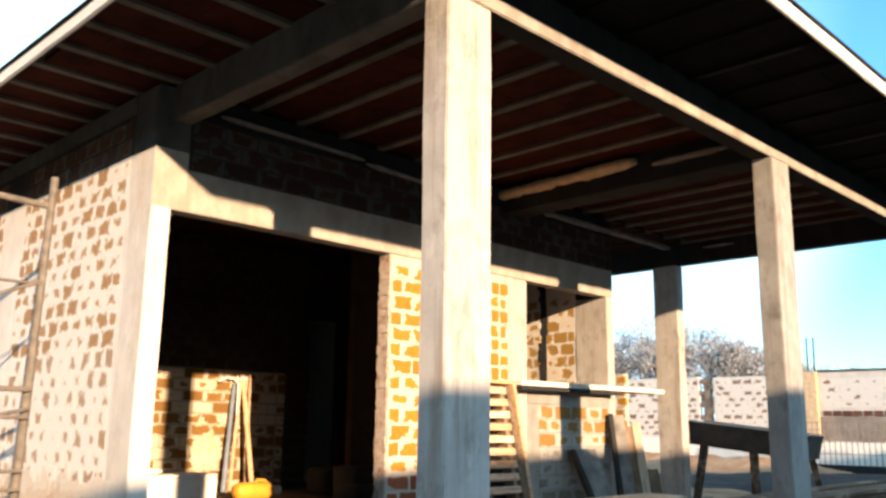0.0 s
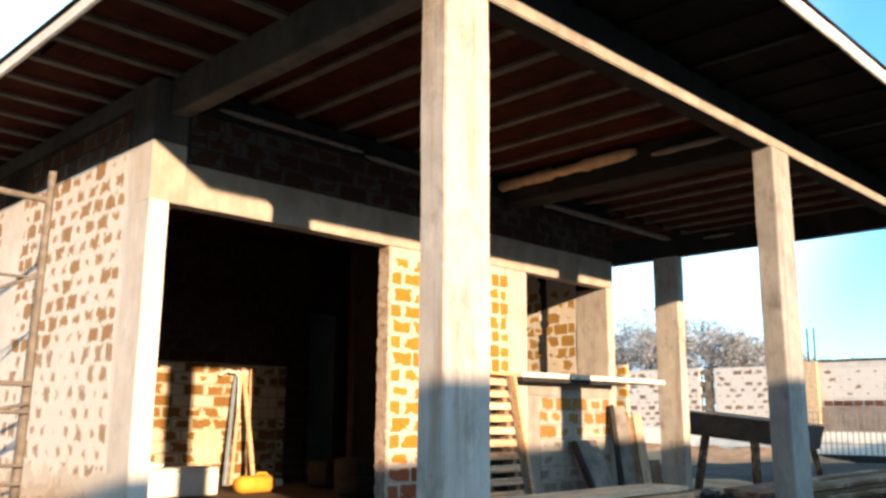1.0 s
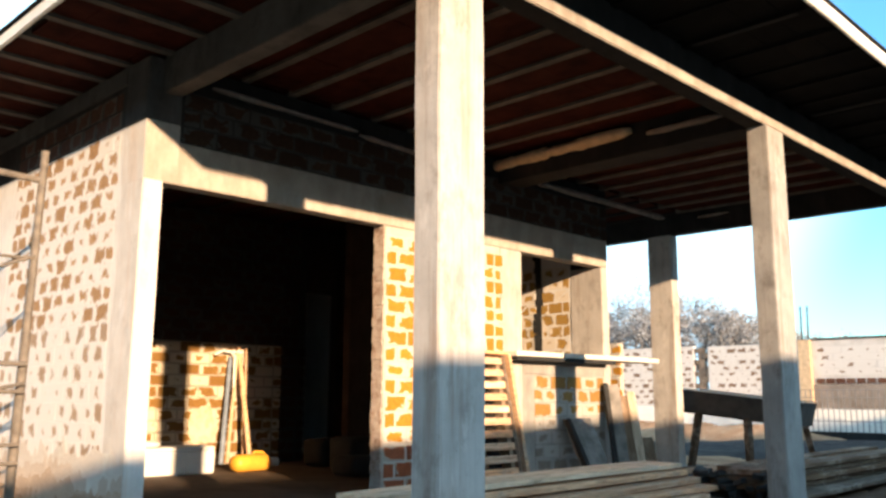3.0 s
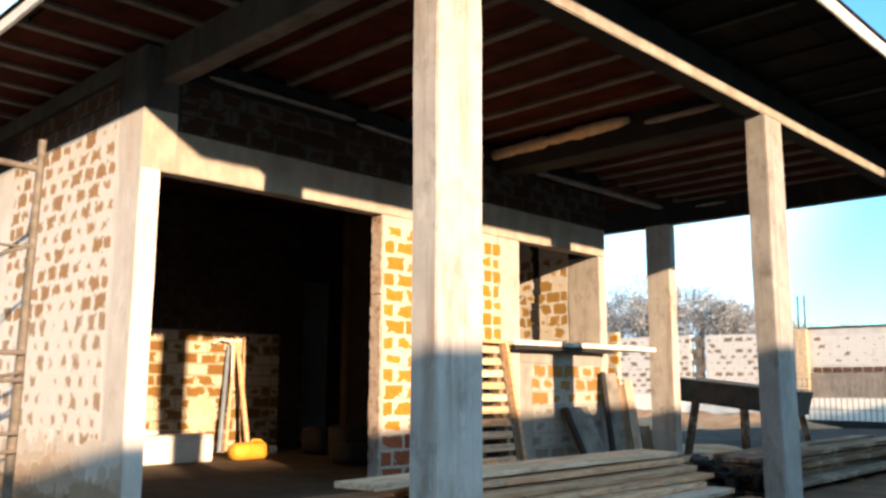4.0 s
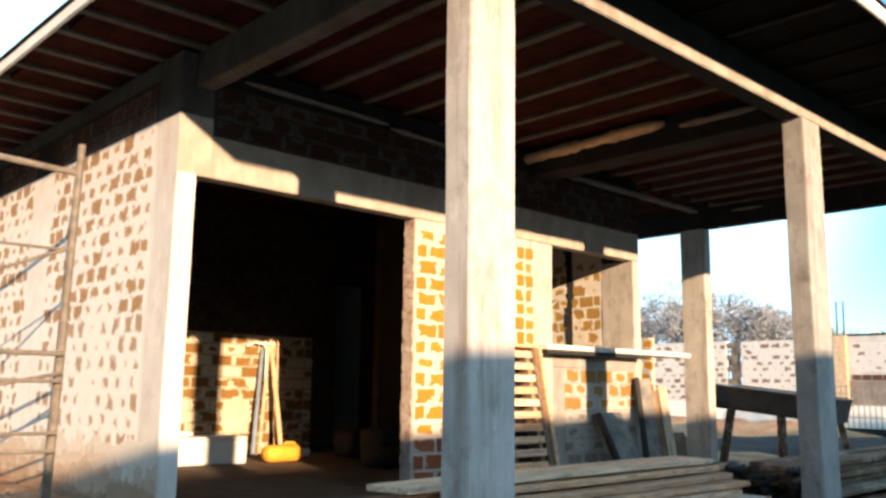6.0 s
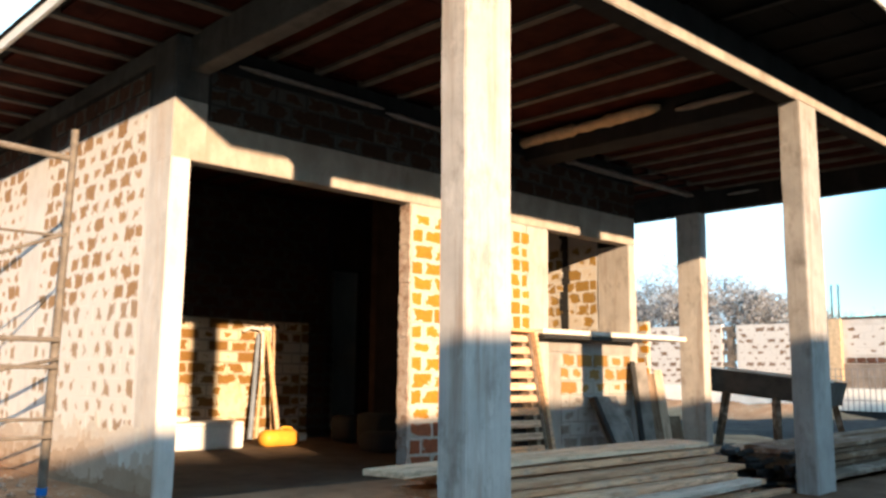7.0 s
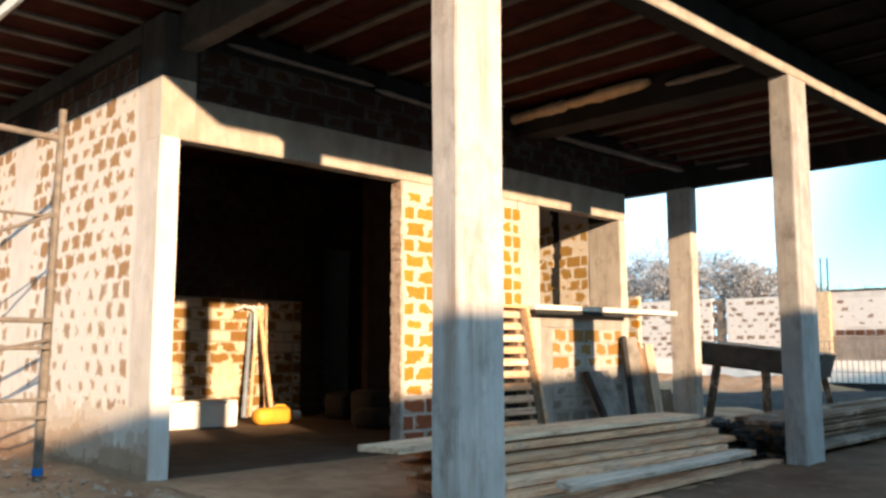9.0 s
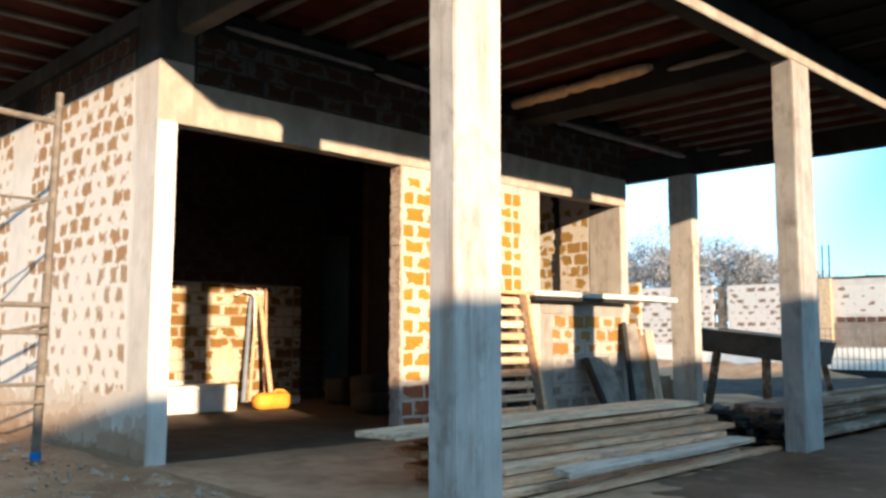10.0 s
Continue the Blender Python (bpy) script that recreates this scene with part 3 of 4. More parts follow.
def ceiling_mesh():
    """Joists and clay blocks under the slab, as plain boxes in one mesh: slot 0 dark concrete, slot 1 clay, slot 2 pale
    joists, slot 3 the overhang's shade as near-black.
    """
    rnd = random.Random(4)
    verts, faces, slots = [], [], []

    def brick_box(lo, hi, slot):
        n = len(verts)
        verts.extend((x, y, z) for x in (lo[0], hi[0]) for y in (lo[1], hi[1]) for z in (lo[2], hi[2]))
        for f in ((0, 1, 3, 2), (4, 6, 7, 5), (0, 4, 5, 1), (2, 3, 7, 6), (0, 2, 6, 4), (1, 5, 7, 3)):
            faces.append([n + i for i in f])
            slots.append(slot)

    top = S + 0.05
    brick_box((-8.0, -0.70, top), (3.29, 7.74, S + 0.075), 0)
    pitch, half = 0.393, 0.03

    def strip(x0, x1, y0, y1, along_x, first, joist, block_slot=1):
        a0, a1, b0, b1 = (x0, x1, y0, y1) if along_x else (y0, y1, x0, x1)
        b = first
        lines = []
        while b < b1 + pitch:
            lines.append(b)
            b += pitch
        for i, b in enumerate(lines):
            lo, hi = max(b - half, b0), min(b + half, b1)
            if hi > lo:
                z = S + rnd.uniform(-0.004, 0.004)
                brick_box((a0, lo, z) if along_x else (lo, a0, z), (a1, hi, top) if along_x else (hi, a1, top), joist)
            lo, hi = max(b + half, b0), min(b + pitch - half, b1)
            a = a0 + rnd.uniform(0, 0.1)
            while a < a1 and hi > lo:
                e = min(a + 0.2, a1)
                z = S + 0.022 + rnd.uniform(-0.002, 0.002)
                brick_box((a + 0.001, lo, z) if along_x else (lo, a + 0.001, z), (e - 0.001, hi, top) if along_x else (hi, e - 0.001, top), block_slot)
                a = e

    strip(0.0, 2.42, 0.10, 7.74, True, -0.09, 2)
    # Outer overhang: its deep shade is in the near-black slot.
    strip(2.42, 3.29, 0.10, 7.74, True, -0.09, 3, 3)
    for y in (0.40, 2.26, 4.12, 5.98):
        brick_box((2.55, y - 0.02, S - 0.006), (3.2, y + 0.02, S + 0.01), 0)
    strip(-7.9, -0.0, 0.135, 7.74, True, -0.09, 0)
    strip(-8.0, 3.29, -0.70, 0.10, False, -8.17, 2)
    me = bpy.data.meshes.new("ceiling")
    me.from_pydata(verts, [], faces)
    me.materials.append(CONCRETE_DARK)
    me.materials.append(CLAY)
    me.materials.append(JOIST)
    me.materials.append(OVERHANG_SHADE)
    me.polygons.foreach_set("material_index", slots)
    me.update()
    return me


ceiling = tagged(new("ceiling", ceiling_mesh()), "roof underside of concrete joists and red clay blocks", "ceiling", kind="structure")
roof = thing("roof", "flat concrete roof slab with a pale edge", "roof", kind="structure")
for lo, hi in (((3.285, -0.72, S - 0.003), (3.31, 7.76, S + 0.08)), ((-8.0, -0.72, S - 0.003), (3.285, -0.695, S + 0.08)), ((-8.0, 7.735, S - 0.003), (3.285, 7.76, S + 0.08))):
    cast("edge", lo, hi, roof, "pale rendered slab edge", 30, 0.004, WHITE)
block("slab", (-8.0, -0.695, S + 0.076), (3.285, 7.735, S + 0.08), CONCRETE, roof)
for lo, hi in (((3.27, -0.74, S + 0.083), (3.325, 7.78, S + 0.092)), ((-8.0, -0.74, S + 0.083), (3.27, -0.68, S + 0.092))):
    block("edge_board", lo, hi, CONCRETE_DARK, roof, "dark drip edge", 0.002)

# ---- the plot round it ----
# Out of view; its top is shaped to throw the low shade edge.
shade = thing("shade_wall", "unseen plain wall that casts the low shade", "wall", kind="structure")
bm = bmesh.new()
skyline = ((-24.0, 2.10), (-1.0, 2.265), (1.2, 2.37), (24.0, 2.50))
for (ya, za), (yb, zb) in zip(skyline, skyline[1:]):
    for v in box(bm, (9.0, ya, -0.3), (9.2, yb, 2.0)):
        if v.co.z > 0:
            v.co.z = za if abs(v.co.y - ya) < 0.01 else zb
put("wall_face", bm, UNSEEN_GREY, shade)
# unseen blocks behind the camera, added to keep low sky light off the house
for name, lo, hi in (("sky_blocker", (40.0, -40.0, -0.3), (46.0, 60.0, 8.3)), ("sky_blocker", (-60.0, -13.0, -0.3), (15.0, -8.8, 6.1))):
    row = thing(name, "unseen long block added to keep low sky light off", "house", kind="structure")
    block("facade", lo, hi, BLOCKER_BROWN if lo[0] < 0 else UNSEEN_GREY, row)
# Block out of view, added to shade the trough and dim the right side.
shed = thing("shade_block", "unseen block added to shade the trough and the right side", "shed", kind="structure")
block("facade", (7.0, 4.4, -0.3), (8.8, 9.2, 4.2), BLOCKER_BROWN, shed)
boundary = thing("boundary_wall", "mortar-washed brick wall round the plot", "wall", kind="structure")
for x0, x1, z, h in ((-14.0, -4.92, 0.58, 1.97), (-4.56, -2.46, 0.58, 1.95), (-2.2, 14.0, 1.07, 1.99)):
    block("mortar_bed", (x0, 16.0, z), (x1, 16.13, h), FAR_WASH, boundary)
block("plinth", (-14.0, 15.97, -0.1), (14.0, 16.13, 0.58), WHITE, boundary, "white limewashed plinth")
# Brown render, with the shade over this band put into its colour.
block("render_band", (-2.2, 15.985, 0.582), (14.0, 16.13, 1.068), SHADY_PLASTER, boundary, "rough brown render")
block("coping", (-2.2, 15.98, 1.992), (14.0, 16.15, 2.03), CONCRETE_DARK, boundary)
cast("post", (-2.455, 15.9, 0.58), (-2.205, 16.13, 2.0), boundary, "orange-brown concrete post", 18, 0.004, LIP)
# No post stands here: mottled fill added for the see-through gap.
cast("post", (-4.82, 16.02, 0.58), (-4.64, 16.12, 1.93), boundary, "dark mottled fill for the see-through gap", 24, 0.03, GAP_FILL)
rng = random.Random(5)
for k in range(10):
    for side, x in ((1, -4.92), (-1, -4.56)):
        if k % 2 == (side > 0):
            z, w = 0.6 + k * 0.135, rng.uniform(0.05, 0.13)
            block("toothing_brick", (min(x, x + side * w), 16.01, z), (max(x, x + side * w), 16.11, z + 0.11), BRICK_RAW_SIDE, boundary, "", 0.006, 0.008)
for x in (-2.39, -2.25):
    bm = bmesh.new()
    tube(bm, (x, 16.0, 1.9), (x + 0.01, 16.0, 2.72), 0.019, None, 6)
    part("rebar", bm, BLACK, boundary, "rusty reinforcing bar")
stub = thing("wall_stub", "short toothed end of a raw brick wall", "wall", kind="structure")
block("mortar_bed", (-1.20, 6.204, -0.05), (-0.62, 6.32, 1.40), MORTAR, stub)


def mesh_fence(x0, x1, y, h):
    f = thing("mesh_fence", "low fence of thin grey welded wire mesh", "fence")
    n = int((x1 - x0) / 0.105)
    for i in range(n + 1):
        bm = bmesh.new()
        tube(bm, (x0 + i * 0.105, y, -0.05), (x0 + i * 0.105, y, h), 0.010, None, 5)
        part("wire", bm, WIRE, f)
    for z in (0.12, 0.35, 0.58, 0.8, h):
        bm = bmesh.new()
        tube(bm, (x0, y, z), (x1, y, z), 0.007, None, 5)
        part("cross_wire", bm, WIRE, f)
    return f


mesh_fence(-2.2, 1.2, 15.0, 0.95)
# Guessed upstand, added to carry the dark band at the fence foot.
kerb = thing("fence_kerb", "low dark concrete upstand under the mesh fence", "kerb", kind="structure")
cast("upstand", (-2.3, 14.85, -0.06), (2.6, 14.985, 0.15), kerb, "", 30, 0.008, CONCRETE_DARK)


def tree(at, height, seed, forks=5):
    """A trunk with limbs that fork into fine twigs, and a few dry leaves at the tips where it forks five times."""
    rnd = random.Random(seed)
    t = thing("tree", "thin half-bare tree with dry grey leaves behind the wall", "tree", "trees behind the wall", at=at)
    verts, faces, tips = [], [], []

    def limb(p, q, r0, r1):
        d = (q - p).normalized()
        u = d.orthogonal().normalized()
        w = d.cross(u)
        n, k = len(verts), 5 if r0 > 0.03 else 3
        for c, r in ((p, r0), (q, r1)):
            for i in range(k):
                a = 2 * math.pi * i / k
                verts.append(tuple(c + (u * math.cos(a) + w * math.sin(a)) * r))
        for i in range(k):
            faces.append((n + i, n + (i + 1) % k, n + k + (i + 1) % k, n + k + i))

    def grow(p, d, length, r, depth):
        for _ in range(3):
            q = p + d * (length / 3)
            limb(p, q, r, r * 0.85)
            d = (d + Vector((rnd.uniform(-0.3, 0.3), rnd.uniform(-0.3, 0.3), rnd.uniform(-0.14, 0.16)))).normalized()
            p, r = q, max(r * 0.85, 0.008)
            if depth >= 3:
                tips.append(p.copy())
        if depth < forks:
            for _ in range(3 if depth else 6):
                side = Vector((rnd.uniform(-1, 1), rnd.uniform(-1, 1), rnd.uniform(-0.1, 0.8))).normalized()
                grow(p, (d * 0.5 + side * 0.8).normalized(), length * rnd.uniform(0.55, 0.8), max(r * 0.68, 0.008), depth + 1)
    grow(Vector((0, 0, -0.1)), Vector((rnd.uniform(-0.1, 0.1), 0, 1)), height * 0.33, height * 0.03, 0)
    me = bpy.data.meshes.new("trunk")
    me.from_pydata(verts, [], faces)
    me.materials.append(TWIG)
    wood_part = new("trunk", me)
    wood_part.parent = t
    tagged(wood_part, "grey trunk and bare twigs")
    if forks < 5:
        return t
    verts, faces = [], []
    for p in tips:
        for _ in range(rnd.choice((0, 1, 1, 2))):
            c = p + Vector((rnd.gauss(0, 0.12), rnd.gauss(0, 0.12), rnd.gauss(0, 0.1)))
            u = Vector((rnd.uniform(-1, 1), rnd.uniform(-1, 1), rnd.uniform(-1, 1))).normalized() * rnd.uniform(0.03, 0.06)
            w = u.orthogonal().normalized() * rnd.uniform(0.015, 0.035)
            n = len(verts)
            verts.extend((tuple(c - u), tuple(c + w), tuple(c + u), tuple(c - w)))
            faces.append((n, n + 1, n + 2, n + 3))
    me = bpy.data.meshes.new("crown")
    me.from_pydata(verts, [], faces)
    me.materials.append(LEAF)
    crown = new("crown", me)
    crown.parent = t
    tagged(crown, "sparse dry leaves")
    return t


for x, y, h, s in ((-13.2, 24.5, 5.0, 1), (-12.3, 25.6, 5.2, 8), (-11.2, 24.0, 5.0, 2), (-10.4, 26.0, 5.0, 9), (-9.6, 24.6, 4.75, 3), (-8.8, 25.6, 4.6, 10), (-8.1, 24.0, 4.25, 4), (-7.3, 25.2, 4.0, 11), (-6.6, 24.5, 3.7, 5), (-5.0, 25.5, 3.3, 6), (-15.3, 25.0, 5.0, 7)):
    tree((x, y, -0.03), h, s)
tagged(tree((-7.65, 24.8, -0.03), 4.3, 21, 3), "slender bare tree beyond the boundary wall", "tree", "trees behind the wall")

# ---- timber ----
def plank(a, b, width, thick, material, label, turn=0.0, group="", name="plank"):
    """A sawn board from a to b (its middle line), with worn edges and a slight warp."""
    a, b = Vector(a), Vector(b)
    length = (b - a).length
    rnd = random.Random(int(abs(a.x * 917 + a.y * 331 + a.z * 1201 + b.y * 77) * 100))
    bm = bmesh.new()
    box(bm, (-width / 2, -length / 2, -thick / 2), (width / 2, length / 2, thick / 2))
    bmesh.ops.subdivide_edges(bm, edges=[e for e in bm.edges if abs((e.verts[0].co - e.verts[1].co).y) > length * 0.9], cuts=7, use_grid_fill=True)
    bow, twist = rnd.uniform(-0.006, 0.006), rnd.uniform(-0.01, 0.01)
    for v in bm.verts:
        s = v.co.y / length * 2
        v.co += Vector((rnd.uniform(-0.003, 0.003), rnd.uniform(-0.008, 0.008), bow * (1 - s * s) + twist * s * v.co.x * 2))
    bmesh.ops.bevel(bm, geom=[e for e in bm.edges if e.calc_face_angle(0) > 1], offset=min(0.004, thick / 5), segments=1, affect="EDGES")
    ob = put(name, bm, material)
    d = (b - a).normalized()
    x = d.cross(Vector((0, 0, 1)))
    x = x.normalized() if x.length > 1e-4 else Vector((1, 0, 0))
    z = x.cross(d)
    ob.matrix_world = Matrix.Translation((a + b) / 2) @ Matrix((x, d, z)).transposed().to_4x4() @ pose(0, 0, 0, 0, turn, 0)
    return tagged(ob, label, "plank", group)


def stack(x0, x1, y0, y1, layers, thick, step, skew, seed, label, group, material, gap=0.01):
    """Layers of boards, each a little askew; the layers step back towards x0 as they rise."""
    rnd = random.Random(seed)
    for k in range(layers):
        z = (thick + gap) * (k + 0.5) + 0.003
        right = x1 - step * k + rnd.uniform(-0.05, 0.05)
        x = x0 + rnd.uniform(0, 0.08)
        while x < right - 0.08:
            w = min(rnd.choice((0.14, 0.18, 0.22, 0.26, 0.3)), right - x + 0.04)
            ya, yb = y0 + rnd.uniform(-0.16, 0.13), y1 + rnd.uniform(-0.28, 0.1)
            sl = rnd.uniform(-0.06, 0.06) + skew
            plank((x + w / 2 - sl / 2, ya, z), (x + w / 2 + sl / 2, yb, z + rnd.uniform(-0.003, 0.003)), w, thick * rnd.uniform(0.7, 1.05), material, label, rnd.uniform(-2.0, 2.0), group)
            x += w + rnd.uniform(0.015, 0.07)


stack(1.38, 2.30, 0.75, 3.28, 6, 0.040, 0.085, -0.03, 3, "weathered grey-brown formwork plank in a low stack", "planks of the stack in the porch", TIMBER, 0.005)
stack(1.62, 2.33, 3.70, 7.6, 6, 0.042, 0.045, -0.16, 11, "dark weathered formwork plank in a low stack", "planks of the stack beside the pillar", TIMBER_DARK, 0.003)
# Added offcuts; the deep shade over the plank ends is in their black.
rng = random.Random(61)
for k in range(30):
    x, z, y = rng.uniform(1.66, 2.28), 0.02 + 0.042 * (k % 6), rng.uniform(3.44, 3.56)
    plank((x, y, z), (x + rng.uniform(-0.12, 0.12), y + rng.uniform(0.16, 0.30), z + rng.uniform(0.0, 0.01)), rng.uniform(0.04, 0.10), 0.034, BLACK, "short offcut coloured black for the shade at the stack end", rng.uniform(-25, 25), "offcuts beside the stack", "offcut")

plank((1.72, 0.33, 0.292), (1.62, 3.3, 0.296), 0.30, 0.032, PALE, "wide weathered plank on top of the stack", 0, "planks of the stack in the porch")
plank((2.34, 0.98, 0.118), (2.24, 3.02, 0.104), 0.10, 0.034, GREY_WOOD, "grey plank lying on the foot of the stack", 8, "planks of the stack in the porch")
plank((2.37, 0.75, 0.018), (2.27, 3.45, 0.018), 0.09, 0.025, TIMBER, "narrow grey batten on the floor beside the stack", 0, "planks of the stack in the porch")


bm = bmesh.new()
bmesh.ops.create_grid(bm, x_segments=14, y_segments=14, size=0.5)
for v in bm.verts:
    v.co = Vector((1.30 + v.co.x * 0.34, 3.62 + v.co.y * 0.26, 0.05 + 0.06 * noise.noise(v.co * 5) + 0.05 * noise.noise(v.co * 11 + Vector((3, 1, 0)))))
    v.co.z = max(v.co.z, 0.004)
bmesh.ops.solidify(bm, geom=bm.faces[:], thickness=0.002)
tagged(put("plastic_sheet", bm, WHITE, smooth=True), "crumpled pale plastic sheet on the floor by the planks", "sheet")


def pallet(top, bottom, y0, y1):
    p = thing("pallet", "sun-bleached wooden pallet leaning against the brick pier", "pallet")
    top, bottom = Vector(top), Vector(bottom)
    d = bottom - top
    lean = math.degrees(math.atan2(d.x, -d.z))
    length = d.length

    def slab(name, u0, u1, v0, v1, w0, w1):
        bm = bmesh.new()
        box(bm, (w0, u0, v0), (w1, u1, v1), bevel=0.003, wob=0.002)
        bmesh.ops.transform(bm, matrix=Matrix.Translation(bottom) @ pose(0, 0, 0, 0, -lean, 0), verts=bm.verts)
        part(name, bm, BLACK if name == "back_board" else TIMBER_DARK if name in ("stringer", "side_board") else PALE if name == "outer_board" else TIMBER, p, "black board standing for the shaded gaps" if name == "back_board" else "")
    for y in (y0, (y0 + y1) / 2, y1 - 0.05):
        slab("stringer", y, y + 0.05, 0, length, -0.05, 0.05)
    n = 11
    for i in range(n):
        z = 0.03 + i * (length - 0.1) / (n - 1)
        slab("slat", y0 - 0.01, y1 + 0.01, z, z + 0.058, 0.052, 0.072)
    # Closed black backing: the shade in the slat gaps, done in colour.
    for i in range(9):
        z = 0.01 + i * (length - 0.02) / 9
        slab("back_board", y0, y1, z, z + (length - 0.03) / 9, -0.07, -0.052)
    slab("side_board", y1 + 0.014, y1 + 0.05, 0, length + 0.01, -0.05, 0.075)
    slab("outer_board", y1 + 0.095, y1 + 0.135, 0, length + 0.02, -0.05, 0.085)
    slab("top_rail", y0, y1 + 0.125, length + 0.022, length + 0.05, -0.04, 0.06)
    return p


pallet((0.09, 0, 1.10), (0.31, 0, 0.005), 2.45, 3.20)
plank((-0.01, 3.45, 1.152), (0.0, 5.80, 1.160), 0.30, 0.045, SUNBLEACHED, "long pale board laid over the window sill as a counter", 0, "", "counter_board")
# Counter's shadow line, added as a black strip.
plank((0.10, 3.45, 1.108), (0.10, 4.98, 1.114), 0.10, 0.035, BLACK, "black strip for the shadow under the counter board", 0, "", "batten")
plank((0.06, 4.41, 0.575), (0.42, 4.30, 0.016), 0.31, 0.025, PLY, "grey board leaning against the wall under the window", 0, "boards leaning on the wall")
plank((0.06, 5.03, 0.90), (0.29, 4.86, 0.016), 0.14, 0.03, PLY, "grey plank leaning against the end column", 0, "boards leaning on the wall")
plank((0.12, 5.12, 0.79), (0.35, 4.94, 0.016), 0.12, 0.03, TIMBER_DARK, "brown plank leaning on a grey one by the end column", 0, "boards leaning on the wall")
plank((0.17, 5.19, 0.83), (0.40, 5.02, 0.016), 0.085, 0.03, PALE, "narrow pale plank leaning beside the end column", 0, "boards leaning on the wall")
plank((0.19, 5.36, 0.37), (0.30, 5.27, 0.016), 0.22, 0.03, TIMBER_DARK, "short brown board propped beside the end column", 0, "boards leaning on the wall")

# Black strips put in for the shadows left of the leaning boards.
plank((0.085, 4.235, 0.57), (0.445, 4.125, 0.02), 0.045, 0.06, BLACK, "black strip for the shadow beside a leaning grey board", 0, "boards leaning on the wall", "batten")
plank((0.05, 4.93, 0.905), (0.28, 4.76, 0.02), 0.05, 0.05, BLACK, "black strip for the shadow beside a plank at the end column", 0, "boards leaning on the wall", "batten")

# ---- mixing trough on legs ----
def trough(left, right, back):
    t = thing("mixing_trough", "dark wooden mortar trough on rough legs, tilted", "trough")
    left, right, back = Vector(left), Vector(right), Vector(back)
    h, wall = 0.26, 0.03
    long = right - left
    inset = long.normalized() * 0.07

    def sheet(name, p, q, r, s, n, material=TROUGH_WOOD):
        bm = bmesh.new()
        n = Vector(n).normalized() * wall
        lo = [bm.verts.new(v) for v in (p, q, r, s)]
        hi = [bm.verts.new(Vector(v) + n) for v in (p, q, r, s)]
        bm.faces.new(lo)
        bm.faces.new(hi[::-1])
        for i in range(4):
            bm.faces.new((lo[i], hi[i], hi[(i + 1) % 4], lo[(i + 1) % 4]))
        bmesh.ops.recalc_face_normals(bm, faces=bm.faces)
        return part(name, bm, material, t)
    down = Vector((0, 0, -h))
    sheet("side_board", left, right, right - inset + down, left + inset * 0.2 + down, back)
    sheet("side_board", left + back, right + back, right + back - inset + down, left + back + inset * 0.2 + down, -back)
    sheet("end_board", left, left + back, left + back + inset * 0.2 + down, left + inset * 0.2 + down, long)
    sheet("end_board", right, right + back, right + back - inset + down, right - inset + down, -long)
    sheet("bottom", left + down + inset * 0.2, right + down - inset, right + back + down - inset, left + back + down + inset * 0.2, (0, 0, 1))
    up = Vector((0, 0, 0.004))
    for p, q in ((left, right), (left + back, right + back)):
        bm = bmesh.new()
        box(bm, (-0.025, -(q - p).length / 2, 0.0), (0.025, (q - p).length / 2, 0.016), wob=0.004)
        d = (q - p).normalized()
        side = d.cross(Vector((0, 0, 1))).normalized()
        m = Matrix.Translation((p + q) / 2 + up + back.normalized() * (0.015 if p == left else -0.015)) @ Matrix((side, d, side.cross(d))).transposed().to_4x4()
        bmesh.ops.transform(bm, matrix=m, verts=bm.verts)
        # White also stands for the sunlight on this mortar-crusted rim.
        part("rim", bm, WHITE, t, "pale crust of dried mortar")
    for f, g, sp in ((0.14, 0.05, -0.10), (0.55, 0.05, 0.03), (0.94, 0.05, 0.0), (0.9, 0.92, 0.05)):
        p = left + long * f + back * g + down
        foot = Vector((p.x + sp, p.y + (0.12 if g > 0.5 else -0.06), -0.03))
        bm = bmesh.new()
        tube(bm, foot, p + Vector((0, 0, 0.02)), 0.045, 0.05, 4)
        part("leg", bm, DARK_WOOD, t, "rough squared post")
    return t


trough((-0.235, 6.95, 0.87), (1.13, 7.10, 0.715), (-0.08, 0.6, 0.0))

# ---- scaffold frame by the side wall ----
def scaffold():
    s = thing("scaffold_frame", "paint-worn steel scaffold frame standing beside the side wall", "scaffold")
    x, ya, yb = -0.62, -0.37, -1.75
    for y, blue in ((ya, True), (yb, False)):
        bm = bmesh.new()
        tube(bm, (x - 0.123, y, -0.05), (x, y, 2.32), 0.025, None, 12)
        post = part("upright", bm, METAL, s, smooth=False)
        bm = bmesh.new()
        tube(bm, (x - 0.122, y, -0.04), (x - 0.06, y, 1.16), 0.029, None, 12)
        part("sleeve", bm, METAL, post)
        bm = bmesh.new()
        tube(bm, (x - 0.121, y, 0.0), (x - 0.118, y, 0.045), 0.034, None, 12)
        part("ring", bm, BLUE, post, "blue plastic ring")
    for z, r in ((2.13, 0.022), (0.96, 0.017), (0.79, 0.014), (0.47, 0.012), (0.36, 0.012), (1.62, 0.010)):
        bm = bmesh.new()
        tube(bm, (x - 0.02, ya, z), (x - 0.02, yb, z + (0.06 if z > 2 else 0.0)), r, None, 8)
        part("rung", bm, METAL, s)
    for za, zb in ((1.64, 1.05), (0.84, 0.55)):
        bm = bmesh.new()
        tube(bm, (x - 0.02, ya, za), (x - 0.02, yb, zb), 0.012, None, 8)
        part("brace", bm, METAL, s, "thin grey-blue brace")
    return s


scaffold()

